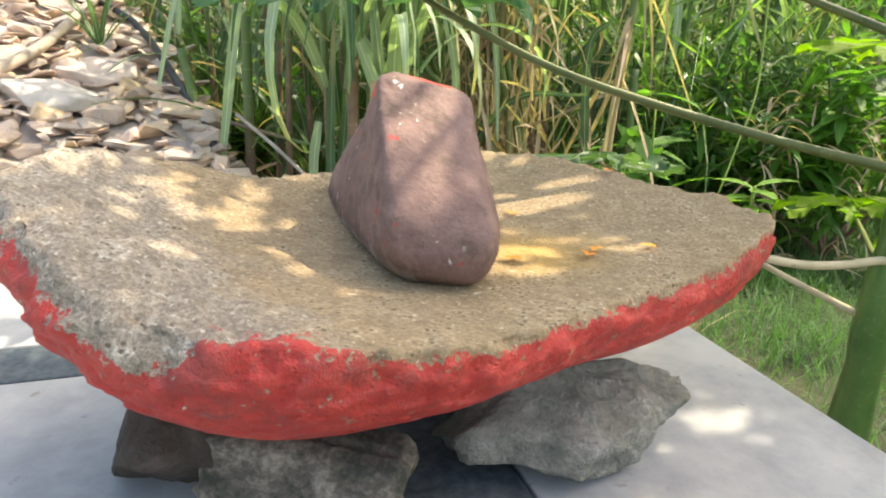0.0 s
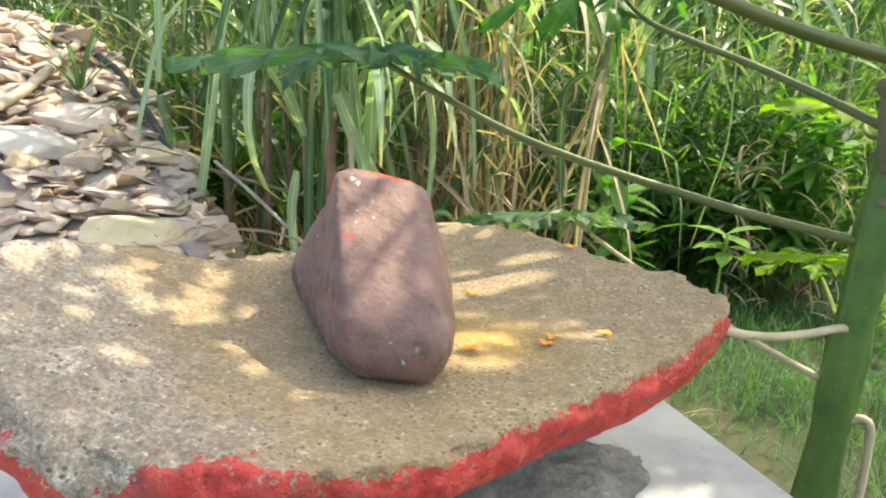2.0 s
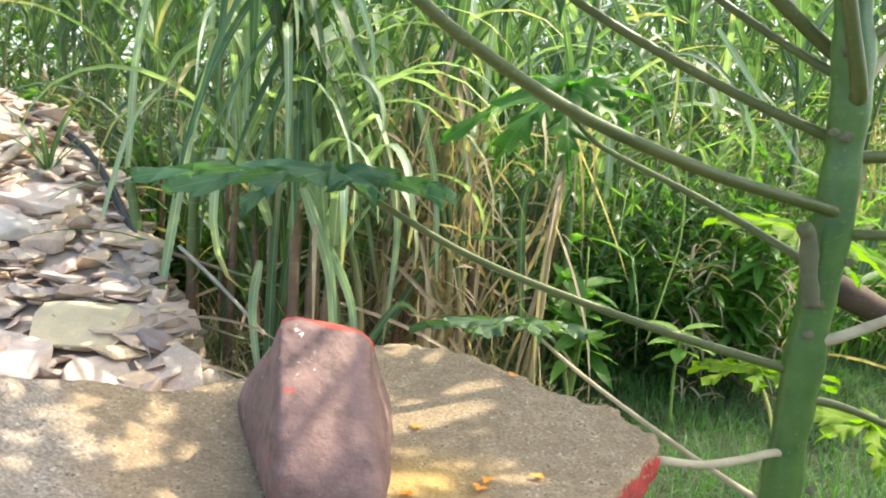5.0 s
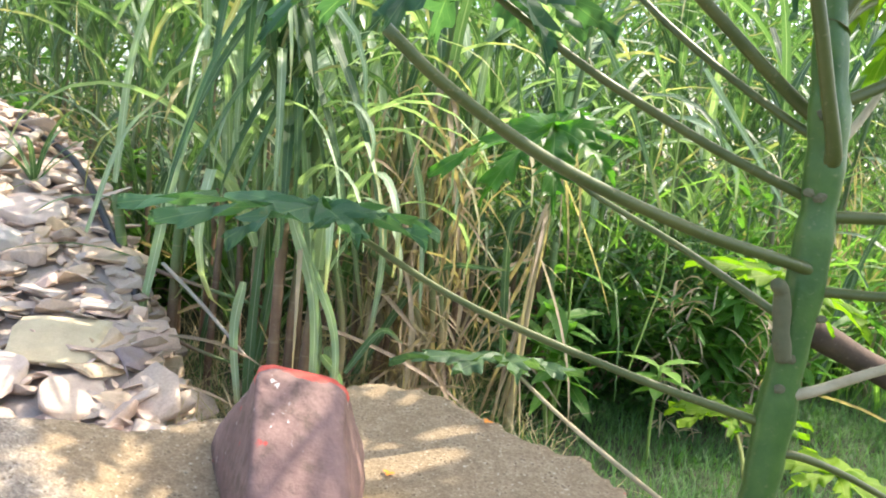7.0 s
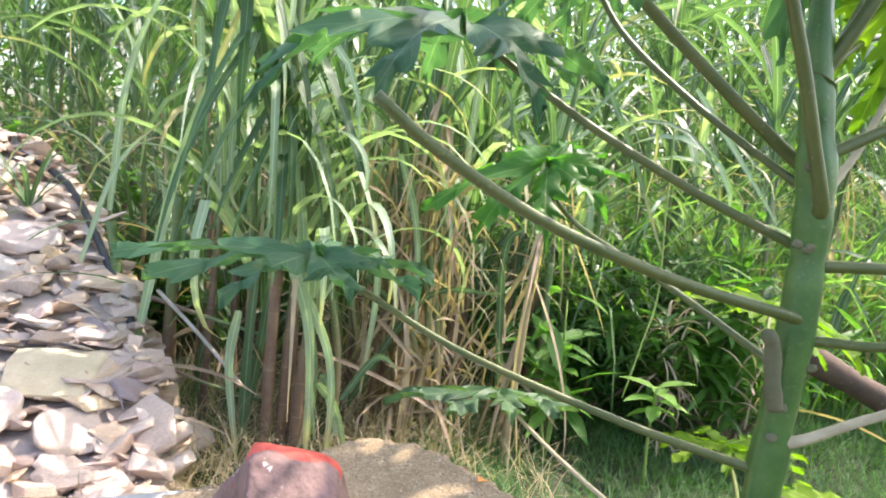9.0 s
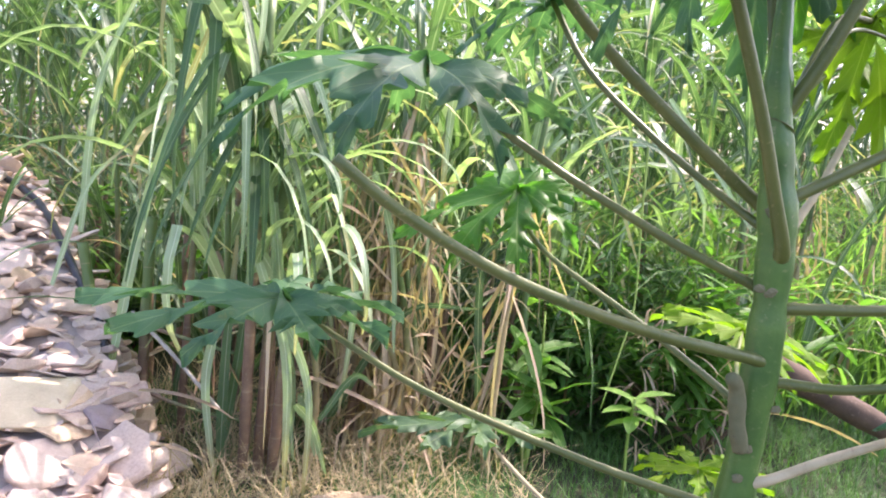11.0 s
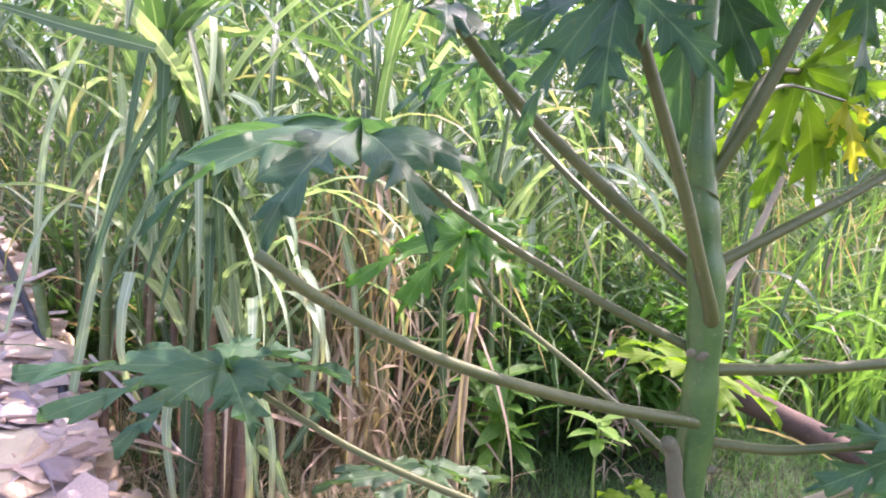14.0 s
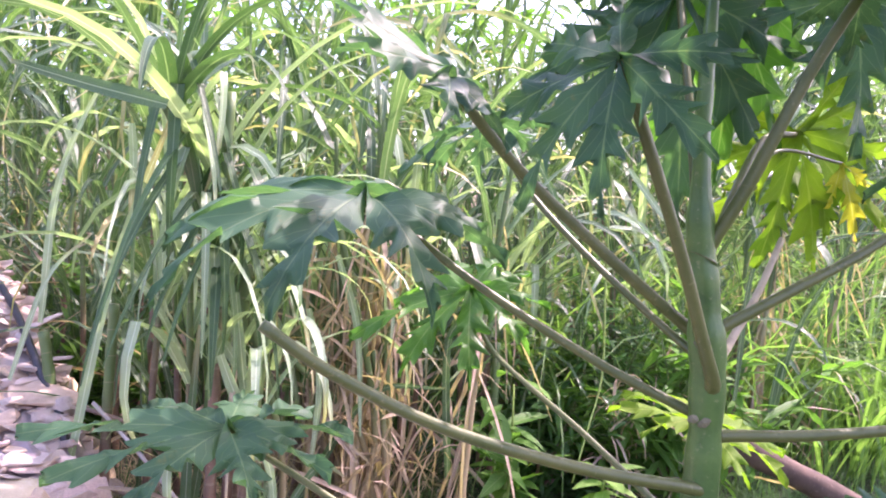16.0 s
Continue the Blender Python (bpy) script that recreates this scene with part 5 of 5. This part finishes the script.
def build_shrub(name, centre, size, count, leaf, material, stem_mat, label, seed, upward=0.25):
    r = np.random.default_rng(seed)
    base = (centre[0], centre[1], ground_height(centre[0], centre[1]))
    ob = root(name, base, label, "shrub")
    g = Geo()
    tips = []
    for k in range(max(4, count // 45)):
        tip = np.array(centre) + r.normal(0, 0.45, 3) * np.array(size)
        tip[2] = max(tip[2], base[2] + 0.08)
        mid = (np.array(base) + tip) / 2 + r.normal(0, 0.03, 3)
        path = curve_points([base, tuple(mid), tuple(tip)], 9)
        part("stem", tube(Geo(), path, np.linspace(0.008, 0.003, 9), 6), stem_mat, ob, base=base)
        tips.append(path)
    for k in range(count):
        path = tips[k % len(tips)]
        p = path[r.integers(3, 9)] + r.normal(0, 0.02, 3)
        a = r.uniform(0, 6.28)
        d = (math.cos(a), math.sin(a), r.normal(upward, 0.45))
        simple_leaf(g, p, d, (r.normal(0, 0.3), r.normal(0, 0.3), 1), leaf[0] * r.uniform(0.6, 1.2), leaf[1] * r.uniform(0.7, 1.2), r.uniform(0.1, 0.7))
    tagged(part("foliage", g, material, ob, base=base), kind="stuff")


build_shrub("shrub", (0.82, 2.36, 0.04), (0.30, 0.28, 0.36), 1900, (0.075, 0.019), MAT_BUSH, MAT_STALK, "dark green bushy shrub with narrow leaves beside the canes", 1)
build_shrub("shrub", (1.18, 2.55, 0.12), (0.30, 0.28, 0.40), 1700, (0.08, 0.021), MAT_BUSH, MAT_STALK, "dark green bushy shrub with narrow leaves beside the canes", 2)
build_shrub("shrub", (1.30, 2.15, 0.18), (0.34, 0.22, 0.30), 500, (0.15, 0.03), MAT_WEED, MAT_STALK, "bright green leafy shrub in the sun", 3)
build_shrub("weed", (-0.95, 2.85, 0.12), (0.40, 0.25, 0.30), 420, (0.12, 0.035), MAT_WEED, MAT_STALK, "green leafy weeds behind the rubble", 4)
build_shrub("weed", (-1.55, 3.05, 0.38), (0.45, 0.30, 0.30), 420, (0.12, 0.035), MAT_WEED, MAT_STALK, "green leafy weeds behind the rubble", 5)
build_shrub("weed", (0.60, 1.98, 0.12), (0.10, 0.08, 0.22), 46, (0.16, 0.05), MAT_WEED, MAT_VINE, "bright green broad-leaved weed beside the canes", 6)


def build_sprig():
    base = (0.872, 1.823, ground_height(0.872, 1.823))
    ob = root("seedling", base, "small light green seedling with a whorl of leaves", "plant")
    tip = np.array((0.872, 1.823, -0.055))
    part("stem", tube(Geo(), curve_points([base, (0.868, 1.83, -0.2), tuple(tip)], 8), 0.005, 6), MAT_VINE, ob, base=base)
    for k in range(10):
        a = k * 2.4
        g = Geo()
        simple_leaf(g, tip + np.array((0, 0, -0.008 * k)), (math.cos(a), math.sin(a), 0.35 - 0.06 * k), (0, 0, 1), 0.125 - 0.005 * k, 0.046, 0.35)
        part("leaf", g, MAT_SPRIG, ob, base=base)


build_sprig()


def build_litter():
    """Withered leaves lying against the foot of the shrubs."""
    r = np.random.default_rng(31)
    for x, y, z, count, spread in ((1.022, 2.05, 0.052, 70, 0.030), (1.231, 1.95, -0.003, 40, 0.035)):
        base = (x, y, ground_height(x, y))
        ob = root("dry_leaf_heap", base, "small heap of withered pinkish-brown leaves under the shrub", "dry leaves")
        for k in range(count):
            g = Geo()
            a = r.uniform(0, 6.28)
            high = base[2] + max(0.01, z - base[2]) * r.uniform(0.0, 1.3)
            blade(g, (x + r.normal(0, spread), y + r.normal(0, spread * 0.6), high), a, r.uniform(-60, 70), r.uniform(20, 120), r.uniform(0.06, 0.14), r.uniform(0.006, 0.014), 6, 0.5, r.normal(0, 1.5))
            part("dry_leaf", g, MAT_STRAW, ob, base=base)


build_litter()


# ---- rubble ----
def build_rubble():
    heap = root("rubble_heap", (-0.9, 1.7, GROUND), "sloping heap of broken grey and pinkish shale stones", "rubble")
    k = 76
    xs, ys = np.linspace(-3.9, -0.1, k), np.linspace(0.6, 4.1, k)
    verts = [(x, y, max(GROUND - 0.08, heap_height(x, y) - 0.014 + 0.02 * noise.noise(Vector((x * 6, y * 6, 1))))) for y in ys for x in xs]
    faces = [(j * k + i, j * k + i + 1, (j + 1) * k + i + 1, (j + 1) * k + i) for j in range(k - 1) for i in range(k - 1)]
    base = (-0.9, 1.7, GROUND)
    part("bed", Geo().add(verts, faces), MAT_HEAP, heap, "stone dust and soil", base=base)
    r = np.random.default_rng(21)
    kinds = [stone_mesh("rubble_stone", (r.uniform(0.9, 1.2), r.uniform(0.6, 0.9), r.uniform(0.10, 0.22) if i % 3 else r.uniform(0.26, 0.45)), 300 + i, 15 + i % 5, 0.010) for i in range(14)]
    for me in kinds:
        me.materials.append(MAT_RUBBLE)
    near = 0
    joined = Geo()
    data = []
    for me in kinds:
        data.append((np.array([tuple(v.co) for v in me.vertices]), [tuple(p.vertices) for p in me.polygons]))
    count = 0
    while count < 4200:
        x, y = r.uniform(-3.3, -0.15), r.uniform(0.88, 3.7)
        z = heap_height(x, y)
        if z < GROUND - 0.03:
            continue
        count += 1
        size = r.choice([0.05, 0.08, 0.12, 0.17], p=[0.44, 0.33, 0.18, 0.05])
        size *= r.uniform(0.75, 1.2)
        m = pose(x, y, z + r.uniform(-0.01, 0.02) - size * 0.05, r.normal(17, 12), r.normal(9, 11), r.uniform(0, 360)) @ Matrix.Scale(size, 4)
        i = int(r.integers(0, 14))
        if near < 300 and -1.35 < x and y < 2.3 and size > 0.055:
            ob = new("stone", kinds[i])
            ob.parent = heap
            ob.matrix_world = m
            ob.matrix_local = Matrix.Translation(-Vector(base)) @ m
            near += 1
        else:
            mm = np.array(m)
            joined.add(data[i][0] @ mm[:3, :3].T + mm[:3, 3], data[i][1])
    ob = part("shale_debris", joined, MAT_RUBBLE, heap, "small broken shale chips", smooth=False, base=base)
    tagged(ob, kind="stuff")
    for x, y, size, dim, mat, turn, tilt in ((-0.72, 1.60, 0.24, 1, MAT_SLABSTONE, 20, 20), (-0.74, 1.78, 0.13, 3, MAT_PURPLE, -30, 25), (-0.78, 2.02, 0.20, 5, MAT_RUBBLE, 10, 12),
                                             (-0.62, 1.44, 0.17, 4, MAT_RUBBLE, 60, 30), (-0.86, 1.40, 0.26, 6, MAT_RUBBLE, 0, 22), (-0.56, 1.62, 0.12, 7, MAT_PURPLE, 80, 25), (-1.1, 2.12, 0.24, 8, MAT_RUBBLE, -12, 14), (-1.14, 1.92, 0.28, 9, MAT_PLANKSTONE, 35, 10)):
        me = stone_mesh("boulder", (size, size * 0.78, size * 0.19), 400 + dim, 26, 0.003)
        ob = solid("large_stone", me, mat, heap)
        ob.matrix_local = Matrix.Translation(-Vector(base)) @ pose(x, y, heap_height(x, y) + size * 0.06, tilt, 6, turn)


build_rubble()


def build_sticks():
    def stick(points, r0, r1, material, name, label, category):
        path = curve_points(points, 16)
        g = tube(Geo(), path, np.linspace(r0, r1, 16) * (1 + 0.06 * np.sin(np.arange(16) * 0.9) * (name == "log")), 12)
        tagged(solid(name, g.mesh(name), material), label, category)

    stick([(-1.31, 1.80, 0.135), (-1.30, 1.952, 0.185), (-1.284, 2.167, 0.252), (-1.312, 2.485, 0.368), (-1.32, 2.60, 0.41)], 0.019, 0.015, MAT_STICK, "stick", "bleached thin pole lying on the rubble", "stick")
    g = Geo()
    for k in range(9):
        blade(g, (-1.19, 2.33, heap_height(-1.19, 2.33) - 0.02), k * 0.72, 55 + 9 * (k % 3), 60 + 12 * (k % 4), 0.28 + 0.03 * (k % 5), 0.022, 9, 0.3)
    tagged(solid("grass_tuft", g.mesh("grass_tuft"), MAT_CANE), "small tuft of green grass growing on the rubble", "grass")
    pipe = [(-1.50, 2.80, 0.47), (-1.424, 2.68, 0.425), (-1.319, 2.62, 0.395), (-1.148, 2.50, 0.332), (-0.98, 2.30, 0.232), (-0.815, 2.08, 0.115), (-0.714, 1.96, 0.04), (-0.67, 1.90, -0.03), (-0.62, 1.86, -0.2), (-0.58, 1.84, GROUND)]
    stick(pipe, 0.012, 0.012, MAT_HOSE, "water_pipe", "black plastic water pipe beside the rubble", "pipe")
    stick([(-0.62, 1.95, 0.08), (-0.47, 1.83, 0.0), (-0.31, 1.70, -0.10)], 0.006, 0.005, MAT_STICK, "stick", "thin dry stick fallen beside the rubble", "stick")
    stick([(-0.70, 2.0, 0.06), (-0.5, 1.95, 0.02), (-0.28, 1.9, -0.02)], 0.007, 0.005, MAT_STALK, "stick", "brown fallen cane stalk beside the rubble", "stick")
    stick([(-0.66, 1.88, -0.08), (-0.45, 1.8, -0.13), (-0.25, 1.85, -0.2)], 0.006, 0.004, MAT_STALK, "stick", "brown fallen cane stalk beside the rubble", "stick")
    for k, (p, az, ln) in enumerate((((-0.52, 1.72, -0.07), -0.3, 0.28), ((-0.55, 1.6, -0.16), -0.1, 0.25), ((0.36, 1.62, -0.34), 2.2, 0.2))):
        g = blade(Geo(), p, az, 5, 35, ln, 0.03, 8, 0.3)
        tagged(solid("fallen_blade", g.mesh("fallen_blade"), MAT_STRAW), "dry orange-brown cane blade lying on the ground", "leaf")
    stick([(1.052, 1.450, 0.168), (1.222, 1.420, 0.091), (1.434, 1.380, -0.003)], 0.034, 0.028, MAT_LOG, "log", "reddish-brown fallen log lying in the grass", "log")
    path = curve_points([(0.93, 2.1, 0.75), (0.92, 2.05, 0.45), (0.91, 2.0, 0.2), (0.86, 1.95, 0.05), (0.80, 1.9, -0.12)], 24)
    g = tube(Geo(), path, np.linspace(0.004, 0.003, 24), 6)
    tagged(solid("vine", g.mesh("vine"), MAT_VINE), "thin light green vine hanging by the shrub", "vine")


build_sticks()


# ---- distance ----
def build_tree_line():
    r = np.random.default_rng(77)
    g = Geo()
    for k in range(14000):
        x = r.uniform(-16, 16)
        top = 4.3 + 0.8 * noise.noise(Vector((x * 0.35, 0, 0))) + 0.4 * noise.noise(Vector((x * 1.4, 0, 4)))
        y, z = r.uniform(10.5, 12.5), GROUND + (top - GROUND) * r.uniform(0, 1) ** 0.8
        a = r.uniform(0, 6.28)
        simple_leaf(g, (x, y, z), (math.cos(a), math.sin(a), r.normal(0, 0.5)), (r.normal(0, 0.4), r.normal(0, 0.4), 1), r.uniform(0.18, 0.4), r.uniform(0.08, 0.18), 0.4)
    tagged(solid("hedge", g.mesh("hedge"), MAT_WEED), "distant green hedge behind the cane field", "hedge", kind="stuff")


build_tree_line()
